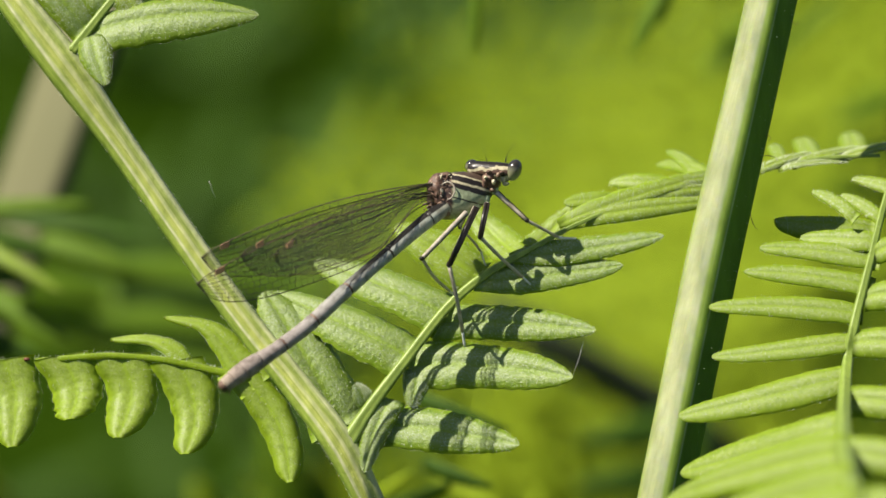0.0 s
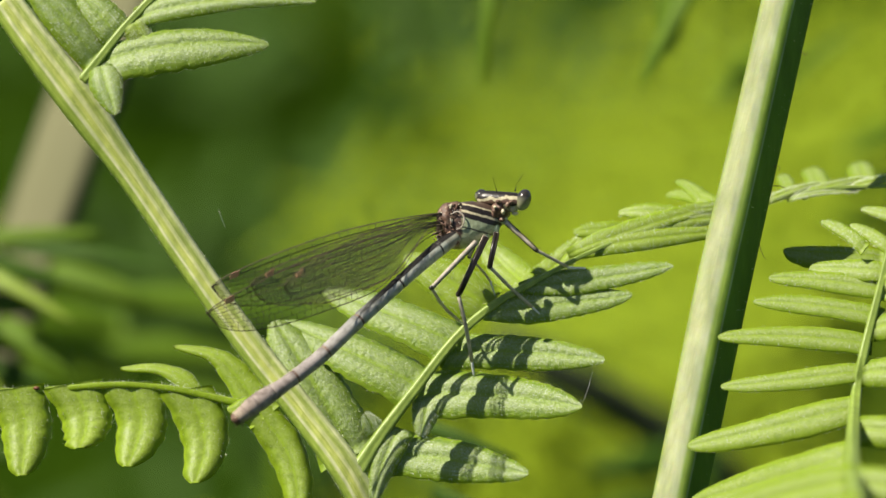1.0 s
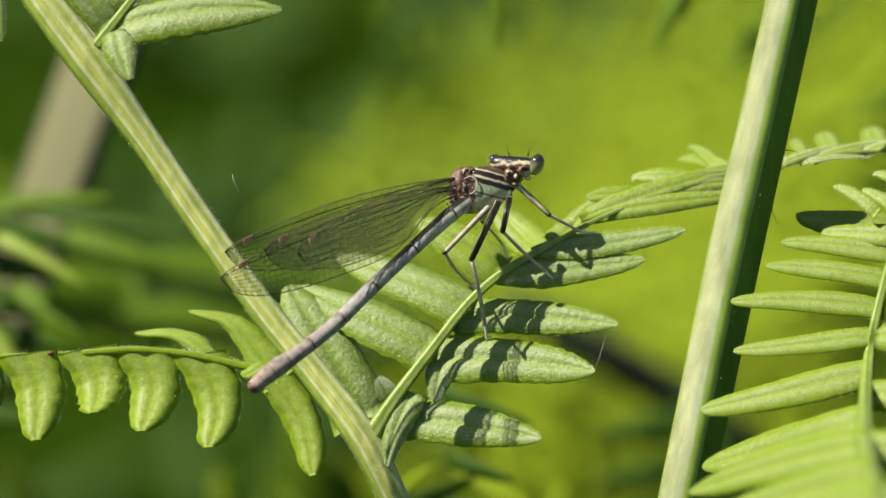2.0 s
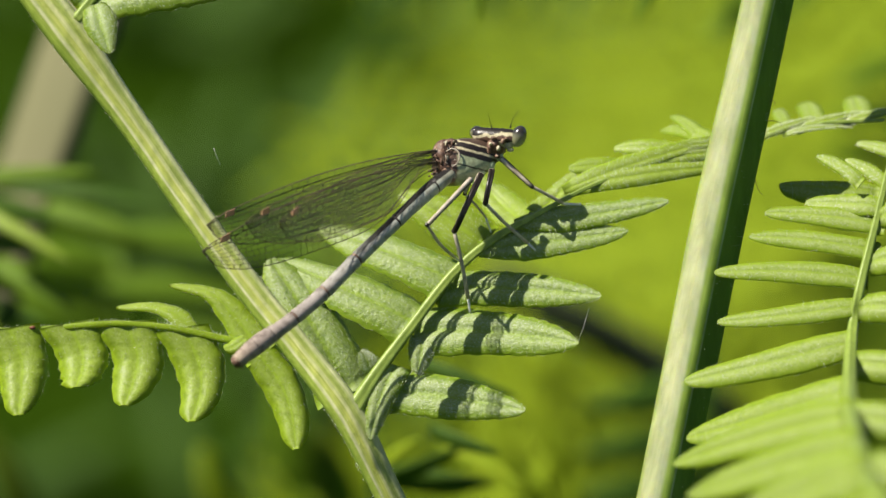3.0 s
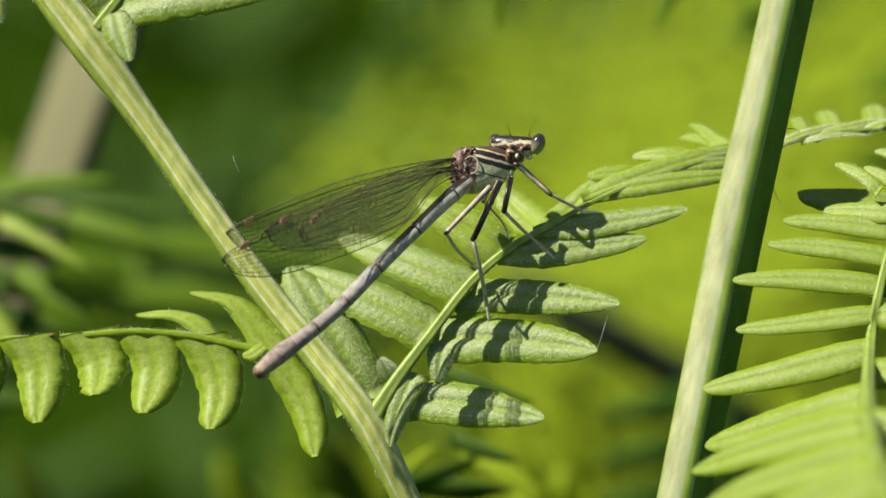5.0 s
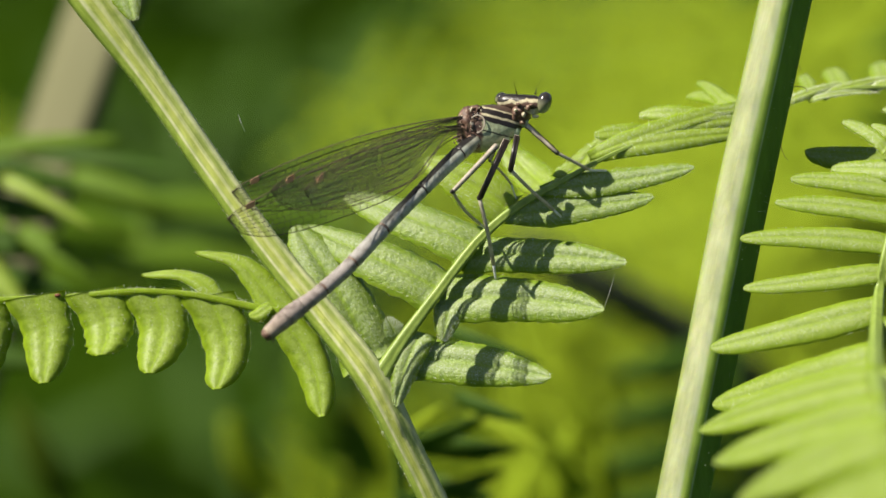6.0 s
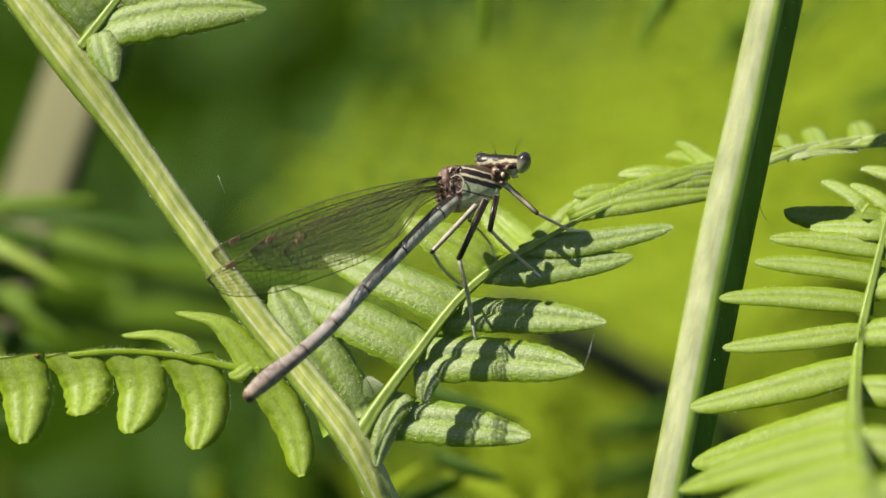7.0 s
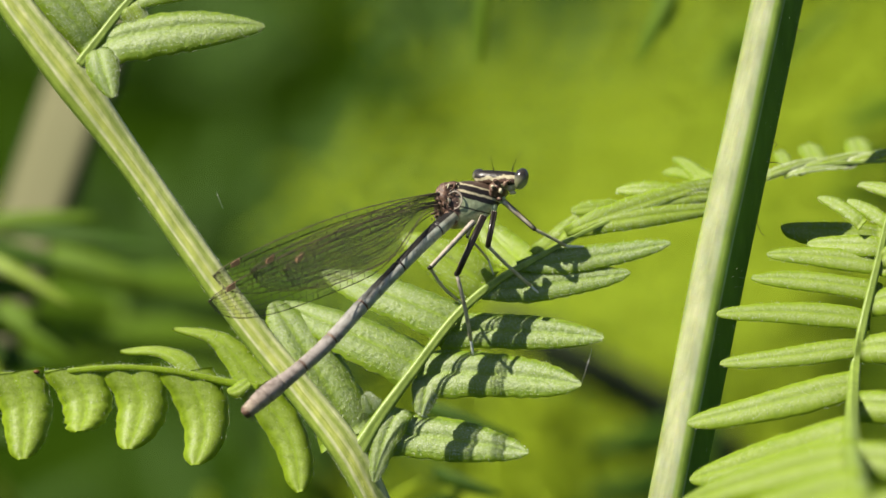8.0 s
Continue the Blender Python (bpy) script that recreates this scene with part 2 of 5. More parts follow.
# pale lit face, bright rib, dark steep face: shading painted round the stalk
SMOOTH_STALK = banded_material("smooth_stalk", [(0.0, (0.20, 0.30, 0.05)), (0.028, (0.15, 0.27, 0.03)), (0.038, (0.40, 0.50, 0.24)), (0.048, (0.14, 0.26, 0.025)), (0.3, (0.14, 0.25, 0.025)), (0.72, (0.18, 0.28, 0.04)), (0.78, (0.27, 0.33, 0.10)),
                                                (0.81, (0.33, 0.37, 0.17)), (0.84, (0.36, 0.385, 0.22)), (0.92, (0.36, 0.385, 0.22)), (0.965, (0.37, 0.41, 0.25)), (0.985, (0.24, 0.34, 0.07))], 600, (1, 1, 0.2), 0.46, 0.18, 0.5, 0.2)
DEAD = plain_material("dead_stalk", [(0.3, (0.135, 0.135, 0.06)), (0.7, (0.175, 0.17, 0.08))], 60, 0.8, 0.0005, 100, (1, 1, 0.2))
HAIR = plain_material("plant_hair", [(0.3, (0.56, 0.63, 0.38)), (0.7, (0.8, 0.84, 0.64))], 300, 0.4, through_part=0.3)
CURL = plain_material("brown_hair", [(0.3, (0.05, 0.025, 0.012)), (0.7, (0.12, 0.06, 0.03))], 300, 0.5)
BROWN_SCALE = plain_material("brown_scale", [(0.3, (0.10, 0.03, 0.012)), (0.7, (0.2, 0.07, 0.03))], 800, 0.6)
# dark green that paints the shade of the streak behind the leaflets
STREAK_SHADE = plain_material("streak_shade", [(0.3, (0.012, 0.022, 0.004)), (0.7, (0.03, 0.045, 0.01))], 120, 0.8, 0.0003, 200)
SILK = plain_material("silk", [(0.3, (0.75, 0.75, 0.72)), (0.7, (0.85, 0.85, 0.85))], 300, 0.25)
# litter colour darkened to carry the shade that no canopy casts here
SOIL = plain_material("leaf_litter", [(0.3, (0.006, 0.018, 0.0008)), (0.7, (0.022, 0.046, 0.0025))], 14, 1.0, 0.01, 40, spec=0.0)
BLACK = plain_material("black_chitin", [(0.3, (0.012, 0.009, 0.008)), (0.7, (0.035, 0.026, 0.022))], 1500, 0.3, 0.00002, 3000)
BROWN = plain_material("brown_chitin", [(0.3, (0.05, 0.028, 0.022)), (0.55, (0.15, 0.088, 0.062)), (0.75, (0.38, 0.29, 0.20))], 2200, 0.5, 0.00008, 3200, spec=0.3)
CREAM = plain_material("cream_chitin", [(0.3, (0.36, 0.31, 0.20)), (0.7, (0.62, 0.57, 0.40))], 1400, 0.4, 0.00002, 3000)
PALE_GREEN = plain_material("pale_green_chitin", [(0.3, (0.30, 0.38, 0.22)), (0.7, (0.52, 0.58, 0.40))], 900, 0.35, 0.00003, 2600, None, 0.15)
LEG_SKIN = plain_material("leg_skin", [(0.3, (0.30, 0.25, 0.19)), (0.7, (0.60, 0.54, 0.45))], 1300, 0.4)
WHITE_TIP = plain_material("white_tip", [(0.3, (0.6, 0.62, 0.62)), (0.7, (0.8, 0.8, 0.8))], 900, 0.25)
STIGMA = plain_material("wing_spot", [(0.3, (0.60, 0.30, 0.16)), (0.7, (0.74, 0.42, 0.25))], 1500, 0.5, clear=0.15)
VEIN = plain_material("wing_vein", [(0.3, (0.045, 0.034, 0.022)), (0.7, (0.12, 0.09, 0.06))], 900, 0.6, spec=0.2)


def abdomen_material():
    """Grey-blue at the waist, mauve brown towards the tip."""
    m, n, l, b = mat("abdomen_skin")
    uv = n.new("ShaderNodeUVMap").outputs[0]
    sep = n.new("ShaderNodeSeparateXYZ")
    l.new(uv, sep.inputs[0])
    ramp = n.new("ShaderNodeValToRGB")
    e = ramp.color_ramp.elements
    stops = [(0.0, (0.26, 0.25, 0.19)), (0.12, (0.38, 0.41, 0.35)), (0.42, (0.37, 0.37, 0.34)), (0.6, (0.34, 0.305, 0.285)), (0.86, (0.31, 0.255, 0.225)), (0.95, (0.34, 0.27, 0.22)), (1.0, (0.44, 0.36, 0.27))]
    while len(e) < len(stops):
        e.new(0.5)
    for el, (p, c) in zip(e, stops):
        el.position, el.color = p, (*c, 1)
    l.new(sep.outputs[1], ramp.inputs[0])
    grain, f = noise_ramp(n, l, 1500, [(0.34, (0.42, 0.38, 0.35)), (0.5, (0.9, 0.9, 0.9)), (0.7, (1.2, 1.2, 1.2))], 5)
    mul = n.new("ShaderNodeMix")
    mul.data_type, mul.blend_type = "RGBA", "MULTIPLY"
    mul.inputs["Factor"].default_value = 0.65
    l.new(ramp.outputs[0], mul.inputs["A"])
    l.new(grain, mul.inputs["B"])
    # the dark line along the back, fading towards the tip
    back = n.new("ShaderNodeValToRGB")
    bs = back.color_ramp.elements
    bs[0].position, bs[0].color = 0.10, (1, 1, 1, 1)
    bs[1].position, bs[1].color = 0.125, (0, 0, 0, 1)
    dist = n.new("ShaderNodeMath")
    dist.operation, dist.inputs[1].default_value = "SUBTRACT", 0.5
    l.new(sep.outputs[0], dist.inputs[0])
    ab = n.new("ShaderNodeMath")
    ab.operation = "ABSOLUTE"
    l.new(dist.outputs[0], ab.inputs[0])
    l.new(ab.outputs[0], back.inputs[0])
    fade = n.new("ShaderNodeValToRGB")
    fs = fade.color_ramp.elements
    fs[0].position, fs[0].color = 0.34, (1, 1, 1, 1)
    fs[1].position, fs[1].color = 0.50, (0.12, 0.12, 0.12, 1)
    l.new(sep.outputs[1], fade.inputs[0])
    amt = n.new("ShaderNodeMath")
    amt.operation = "MULTIPLY"
    l.new(back.outputs[0], amt.inputs[0])
    l.new(fade.outputs[0], amt.inputs[1])
    dark = n.new("ShaderNodeMix")
    dark.data_type = "RGBA"
    dark.inputs["B"].default_value = (0.010, 0.008, 0.007, 1)
    l.new(amt.outputs[0], dark.inputs["Factor"])
    l.new(mul.outputs["Result"], dark.inputs["A"])
    l.new(dark.outputs["Result"], b.inputs["Base Color"])
    b.inputs["Roughness"].default_value = 0.5
    b.inputs["Specular IOR Level"].default_value = 0.22
    bump = n.new("ShaderNodeBump")
    bump.inputs["Strength"].default_value, bump.inputs["Distance"].default_value = 0.5, 0.00003
    l.new(f, bump.inputs["Height"])
    l.new(bump.outputs[0], b.inputs["Normal"])
    return m


def eye_material():
    """Black above, glassy grey-green below."""
    m, n, l, b = mat("compound_eye")
    uv = n.new("ShaderNodeUVMap").outputs[0]
    sep = n.new("ShaderNodeSeparateXYZ")
    l.new(uv, sep.inputs[0])
    ramp = n.new("ShaderNodeValToRGB")
    e = ramp.color_ramp.elements
    stops = [(0.25, (0.30, 0.31, 0.17)), (0.45, (0.17, 0.17, 0.10)), (0.62, (0.03, 0.026, 0.02))]
    e.new(0.5)
    for el, (p, c) in zip(e, stops):
        el.position, el.color = p, (*c, 1)
    l.new(sep.outputs[1], ramp.inputs[0])
    l.new(ramp.outputs[0], b.inputs["Base Color"])
    b.inputs["Roughness"].default_value = 0.16
    b.inputs["Coat Weight"].default_value = 0.6
    return m


def wing_material():
    m, n, l, b = mat("wing_membrane")
    tr = n.new("ShaderNodeBsdfTransparent")
    tr.inputs["Color"].default_value = (0.95, 0.95, 0.92, 1)
    b.inputs["Base Color"].default_value = (0.66, 0.68, 0.54, 1)
    b.inputs["Roughness"].default_value = 0.35
    _, f = noise_ramp(n, l, 900, [(0, (0, 0, 0)), (1, (1, 1, 1))], 3)
    bump = n.new("ShaderNodeBump")
    bump.inputs["Strength"].default_value, bump.inputs["Distance"].default_value = 0.5, 0.00008
    l.new(f, bump.inputs["Height"])
    l.new(bump.outputs[0], b.inputs["Normal"])
    ms = n.new("ShaderNodeMixShader")
    ms.inputs[0].default_value = 0.075
    l.new(tr.outputs[0], ms.inputs[1])
    l.new(b.outputs[0], ms.inputs[2])
    l.new(ms.outputs[0], n["Material Output"].inputs["Surface"])
    return m


def marked_material(name, bands, slope, rear=None, waver=0.32):
    """Insect skin with lengthwise bands; bands: height in mm over the insect's own place, colour from there up. rear: left of this
    many mm the skin is mottled brown."""
    m, n, l, b = mat(name)
    pos = n.new("ShaderNodeTexCoord").outputs["Object"]

    def along(way):
        d = n.new("ShaderNodeVectorMath")
        d.operation = "DOT_PRODUCT"
        d.inputs[1].default_value = way * 1000
        l.new(pos, d.inputs[0])
        return d.outputs["Value"]

    def math_node(op, a, c, d=None):
        k = n.new("ShaderNodeMath")
        k.operation = op
        for sock, v in zip(k.inputs, (a, c, d)):
            if v is None:
                continue
            if isinstance(v, (int, float)):
                sock.default_value = v
            else:
                l.new(v, sock)
        return k.outputs[0]
    mottle, f = noise_ramp(n, l, 2600, [(0.34, (0.03, 0.018, 0.014)), (0.5, (0.11, 0.065, 0.048)), (0.68, (0.25, 0.18, 0.13))], 4)
    _, f2 = noise_ramp(n, l, 1100, [(0, (0, 0, 0)), (1, (1, 1, 1))], 3)
    q = math_node("MULTIPLY_ADD", along(RIGHT), slope, along(UP))
    q = math_node("MULTIPLY_ADD", f2, waver, q)
    lo, hi = bands[0][0], bands[-1][0]
    fac = math_node("DIVIDE", math_node("SUBTRACT", q, lo + waver / 2), hi - lo)
    ramp = n.new("ShaderNodeValToRGB")
    e = ramp.color_ramp.elements
    stops = []
    for k, (h, c) in enumerate(bands):
        p = (h - lo) / (hi - lo)
        if k:
            stops.append((max(p - 0.006, 0), bands[k - 1][1]))
        stops.append((min(p + 0.006, 1), c))
    while len(e) < len(stops):
        e.new(0.5)
    for el, (p, c) in zip(e, stops):
        el.position, el.color = p, (*c, 1)
    l.new(fac, ramp.inputs[0])
    grain, _ = noise_ramp(n, l, 3500, [(0.3, (0.6, 0.58, 0.55)), (0.7, (1.15, 1.15, 1.15))], 3)
    mul = n.new("ShaderNodeMix")
    mul.data_type, mul.blend_type = "RGBA", "MULTIPLY"
    mul.inputs["Factor"].default_value = 0.75
    l.new(ramp.outputs[0], mul.inputs["A"])
    l.new(grain, mul.inputs["B"])
    out = mul.outputs["Result"]
    if rear is not None:
        edge = math_node("MULTIPLY_ADD", f2, 0.9, along(RIGHT))
        sel = n.new("ShaderNodeMapRange")
        sel.inputs["From Min"].default_value, sel.inputs["From Max"].default_value = rear + 0.55, rear + 0.3
        l.new(edge, sel.inputs["Value"])
        mx = n.new("ShaderNodeMix")
        mx.data_type = "RGBA"
        l.new(sel.outputs[0], mx.inputs["Factor"])
        l.new(out, mx.inputs["A"])
        l.new(mottle, mx.inputs["B"])
        out = mx.outputs["Result"]
    l.new(out, b.inputs["Base Color"])
    b.inputs["Roughness"].default_value = 0.36
    bump = n.new("ShaderNodeBump")
    bump.inputs["Strength"].default_value, bump.inputs["Distance"].default_value = 0.6, 0.00007
    l.new(f, bump.inputs["Height"])
    l.new(bump.outputs[0], b.inputs["Normal"])
    return m


INK, BONE, MINT = (0.018, 0.013, 0.011), (0.52, 0.47, 0.31), (0.37, 0.42, 0.26)
THORAX_SKIN = marked_material("thorax_skin", [(-2.6, MINT), (0.70, INK), (0.84, MINT), (1.70, INK), (2.22, BONE), (2.44, INK), (2.98, BONE), (3.11, (0.07, 0.045, 0.032)), (4.4, INK)], 0.27, -0.3)
HEAD_SKIN = marked_material("head_skin", [(1.2, BONE), (2.75, INK), (2.95, (0.12, 0.07, 0.05)), (3.38, BONE), (3.72, INK), (5.0, INK)], -0.02, None, 0.95)
ABDOMEN, EYE, MEMBRANE = abdomen_material(), eye_material(), wing_material()

# ---- builders ----
ORIGIN = {}


def thing(name, at, label, category, group="", kind=""):
    ob = new(name)
    ob.empty_display_size = 0.005
    ob.location = at
    ORIGIN[ob] = Vector(at)
    return tagged(ob, label, category, group, kind)


def part(name, bm, material, parent=None, label="", origin=None, smooth=True, kind=""):
    """Links a bmesh in world coordinates as one mesh object, under its thing or part."""
    base = ORIGIN[parent] if parent else Vector((0, 0, 0))
    at = Vector(origin) if origin is not None else base
    bmesh.ops.translate(bm, verts=bm.verts, vec=-at)
    me = bpy.data.meshes.new(name)
    bm.to_mesh(me)
    bm.free()
    if smooth:
        me.shade_smooth()
    for one in (material if isinstance(material, (list, tuple)) else [material]):
        me.materials.append(one)
    ob = new(name, me)
    if parent:
        ob.parent = parent
    ob.location = at - base
    ORIGIN[ob] = at
    return tagged(ob, label, kind=kind)


def spline(points, steps):
    """A smooth line through the points (Catmull-Rom); entries may be vectors or numbers."""
    pts = [points[0] * 2 - points[1], *points, points[-1] * 2 - points[-2]]
    out = []
    for i in range(len(points) - 1):
        a, b, c, d = pts[i:i + 4]
        for k in range(steps):
            t = k / steps
            out.append(0.5 * (2 * b + (c - a) * t + (2 * a - 5 * b + 4 * c - d) * t * t + (3 * b - a - 3 * c + d) * t ** 3))
    return out + [points[-1]]


def tube(bm, line, radii, seg=10, facing=None, profile=None, v0=0.0, v1=1.0, slot=0):
    """A closed tube along the line, with its own radius at each place and a profile round it; facing: the way of angle 0."""
    facing = facing or -AWAY
    uv = bm.loops.layers.uv.verify()
    rings = []
    n = len(line)
    for i, p in enumerate(line):
        t = (line[min(i + 1, n - 1)] - line[max(i - 1, 0)]).normalized()
        f = (facing - t * facing.dot(t)).normalized()
        s = t.cross(f)
        ring = []
        for k in range(seg):
            a = 2 * math.pi * k / seg
            r = radii[i] * (profile(a if a <= math.pi else a - 2 * math.pi, i / (n - 1)) if profile else 1)
            ring.append(bm.verts.new(p + (f * math.cos(a) + s * math.sin(a)) * r))
        rings.append(ring)
    for i in range(n - 1):
        for k in range(seg):
            q = bm.faces.new((rings[i][k], rings[i][(k + 1) % seg], rings[i + 1][(k + 1) % seg], rings[i + 1][k]))
            q.material_index = slot
            va, vb = v0 + (v1 - v0) * i / (n - 1), v0 + (v1 - v0) * (i + 1) / (n - 1)
            for lp, (uu, vv) in zip(q.loops, ((k / seg, va), ((k + 1) / seg, va), ((k + 1) / seg, vb), (k / seg, vb))):
                lp[uv].uv = (uu, vv)
    for ring, flip in ((rings[0], True), (rings[-1], False)):
        q = bm.faces.new(ring[::-1] if flip else ring)
        q.material_index = slot
    return rings


def ellipsoid(bm, centre, a, b, c, seg=16, rings=10, slot=0):
    """a, b, c: the three half axes as vectors; v runs along c."""
    uv = bm.loops.layers.uv.verify()
    grid = []
    for i in range(rings + 1):
        th = math.pi * (i / rings)
        th = min(max(th, 0.02), math.pi - 0.02)
        grid.append([bm.verts.new(centre - c * math.cos(th) + (a * math.cos(2 * math.pi * k / seg) + b * math.sin(2 * math.pi * k / seg)) * math.sin(th)) for k in range(seg)])
    for i in range(rings):
        for k in range(seg):
            q = bm.faces.new((grid[i][k], grid[i][(k + 1) % seg], grid[i + 1][(k + 1) % seg], grid[i + 1][k]))
            q.material_index = slot
            for lp, vv in zip(q.loops, (i, i, i + 1, i + 1)):
                lp[uv].uv = (k / seg, vv / rings)
    bm.faces.new(grid[0][::-1]).material_index = slot
    bm.faces.new(grid[-1]).material_index = slot
    bmesh.ops.recalc_face_normals(bm, faces=bm.faces)


def blade(bm, base, tip, wide_a, wide_b, up, bow=0.0, arch=0.06, cup=0.35, root=0.75, point=2.4, blunt=0.6, ns=24, nc=12, thick=0.16, seed=0, wave=0.03, twist=0.0, puff=0.06, groove=0.10):
    """One fern leaflet as a closed blade: midrib sunk, side veins quilted, margins rolled under. Widths in millimetres
    to each side of the midrib; bow bends it within its plane, arch lifts its middle."""
    uv = bm.loops.layers.uv.verify()
    axis = tip - base
    length = axis.length
    t = axis.normalized()
    n0 = (up - t * up.dot(t)).normalized()
    rnd = random.Random(seed * 7.31 + length * 1e5)
    ph, nv = rnd.uniform(0, 6), max(6, int(length / MM * 0.75))
    tops, lows = [], []
    along = [1 - (1 - i / ns) ** 1.5 for i in range(ns + 1)]
    for i in range(ns + 1):
        s = along[i]
        n = Matrix.Rotation(twist * s, 3, t) @ n0
        side = n.cross(t)
        hump = 4 * s * (1 - s)
        mid = base + axis * s + side * (bow * length * hump) + n * (arch * length * hump)
        grow = root + (1 - root) * min(1, s / 0.3) ** 0.7
        w = grow * max(0.0, 1 - s ** point) ** blunt
        if i == ns:
            w = 0.04
        row, low = [], []
        for j in range(nc + 1):
            c = 2 * j / nc - 1
            half = (wide_a if c < 0 else wide_b) * MM * w
            half *= 1 + wave * math.sin(2 * math.pi * nv * s + ph + (2 if c < 0 else 0)) + 0.04 * math.sin(9 * s + ph)
            x = c * half
            roll = -cup * half * abs(c) ** 2.6 - 0.25 * MM * max(0, 1 - 8 * s)
            rib = -groove * half * math.exp(-(c / 0.16) ** 2)
            quilt = 0.014 * half * math.sin(2 * math.pi * (nv * s - 0.9 * abs(c)) + ph) * (1 - abs(c) ** 4) * min(1, 3 * (1 - s))
            swell = puff * half * math.sin(math.pi * min(1, abs(c)) ** 0.9) * min(1, 5 * s)
            p = mid + side * x + n * (roll + rib + quilt + swell)
            row.append(bm.verts.new(p))
            low.append(bm.verts.new(p - n * thick * MM * (1 - 0.55 * abs(c) ** 3) * (0.35 + 0.65 * min(1, 4 * (1 - s)))))
        tops.append(row)
        lows.append(low)

    def quad(vs, uvs):
        q = bm.faces.new(vs)
        for lp, c in zip(q.loops, uvs):
            lp[uv].uv = c
    for i in range(ns):
        for j in range(nc):
            cs = ((j / nc, along[i]), ((j + 1) / nc, along[i]), ((j + 1) / nc, along[i + 1]), (j / nc, along[i + 1]))
            quad((tops[i + 1][j], tops[i + 1][j + 1], tops[i][j + 1], tops[i][j]), cs[::-1])
            quad((lows[i][j], lows[i][j + 1], lows[i + 1][j + 1], lows[i + 1][j]), cs)
        for j, e in ((0, 0.0), (nc, 1.0)):
            vs = (tops[i][j], tops[i + 1][j], lows[i + 1][j], lows[i][j])
            quad(vs[::-1] if j == 0 else vs, ((e, along[i]),) * 4)
    for i, vs in ((0, 1), (ns, -1)):
        quad(([*tops[i], *lows[i][::-1]])[::-vs], ((0.5, along[i]),) * (2 * nc + 2))
    return [[v.co.copy() for v in row] for row in tops]


HAIRS = {}


def down_hairs(bm, tops, seed, rim=70, face=150, rim_length=0.17):
    """Pale hairs: a fringe on the margin and flattened ones on the upper face."""
    rnd = random.Random(seed)
    ns, nc = len(tops) - 1, len(tops[0]) - 1

    def hair(p, way, across, length, half):
        q = [bm.verts.new(p + across * half), bm.verts.new(p - across * half), bm.verts.new(p + way.cross(across) * half), bm.verts.new(p + way * length)]
        for f in ((q[0], q[1], q[3]), (q[1], q[2], q[3]), (q[2], q[0], q[3])):
            bm.faces.new(f)
    todo = []
    for k in range(rim + face):
        i = min(ns - 2, int((0 if k < rim else 1) + (ns - 1) * (1 - (1 - rnd.random()) ** 0.6)))
        f = rnd.random()
        j = rnd.choice((0, nc)) if k < rim else rnd.randrange(1, nc)
        a = tops[i][j].lerp(tops[i + 1][j], f)
        m = tops[i][nc // 2].lerp(tops[i + 1][nc // 2], f)
        t = (tops[i + 1][nc // 2] - tops[i][nc // 2]).normalized()
        e = tops[i][0 if j < nc / 2 else nc]
        out = (e - tops[i][nc // 2])
        out = (out - t * out.dot(t)).normalized()
        up = out.cross(t)
        up = up if up.dot(AWAY) < 0 else -up
        if k < rim:
            way = (out + t * rnd.uniform(-0.1, 0.7) + up * rnd.uniform(-0.3, 0.6)).normalized()
            todo.append((a, way, t, rim_length * rnd.uniform(0.5, 1.4) * MM, 0.010 * MM))
        else:
            if j == nc // 2:
                out = out * rnd.choice((1, -1))
            way = (out + t * rnd.uniform(0.2, 1.0) + up * 0.10).normalized()
            todo.append((a + up * 0.02 * MM, way, t, rnd.uniform(0.12, 0.38) * MM, 0.013 * MM))
    for one in todo:
        hair(*one)


def leaflet(parent, base, tip, wide_a, wide_b, up=None, material=None, label="", hair=(90, 600), **more):
    bm = bmesh.new()
    tops = blade(bm, base, tip, wide_a, wide_b, up or FACE, seed=len(ORIGIN), **more)
    down_hairs(HAIRS.setdefault(parent, bmesh.new()), tops, len(ORIGIN), *hair)
    return part("leaflet", bm, material or LEAF, parent, label, origin=base)


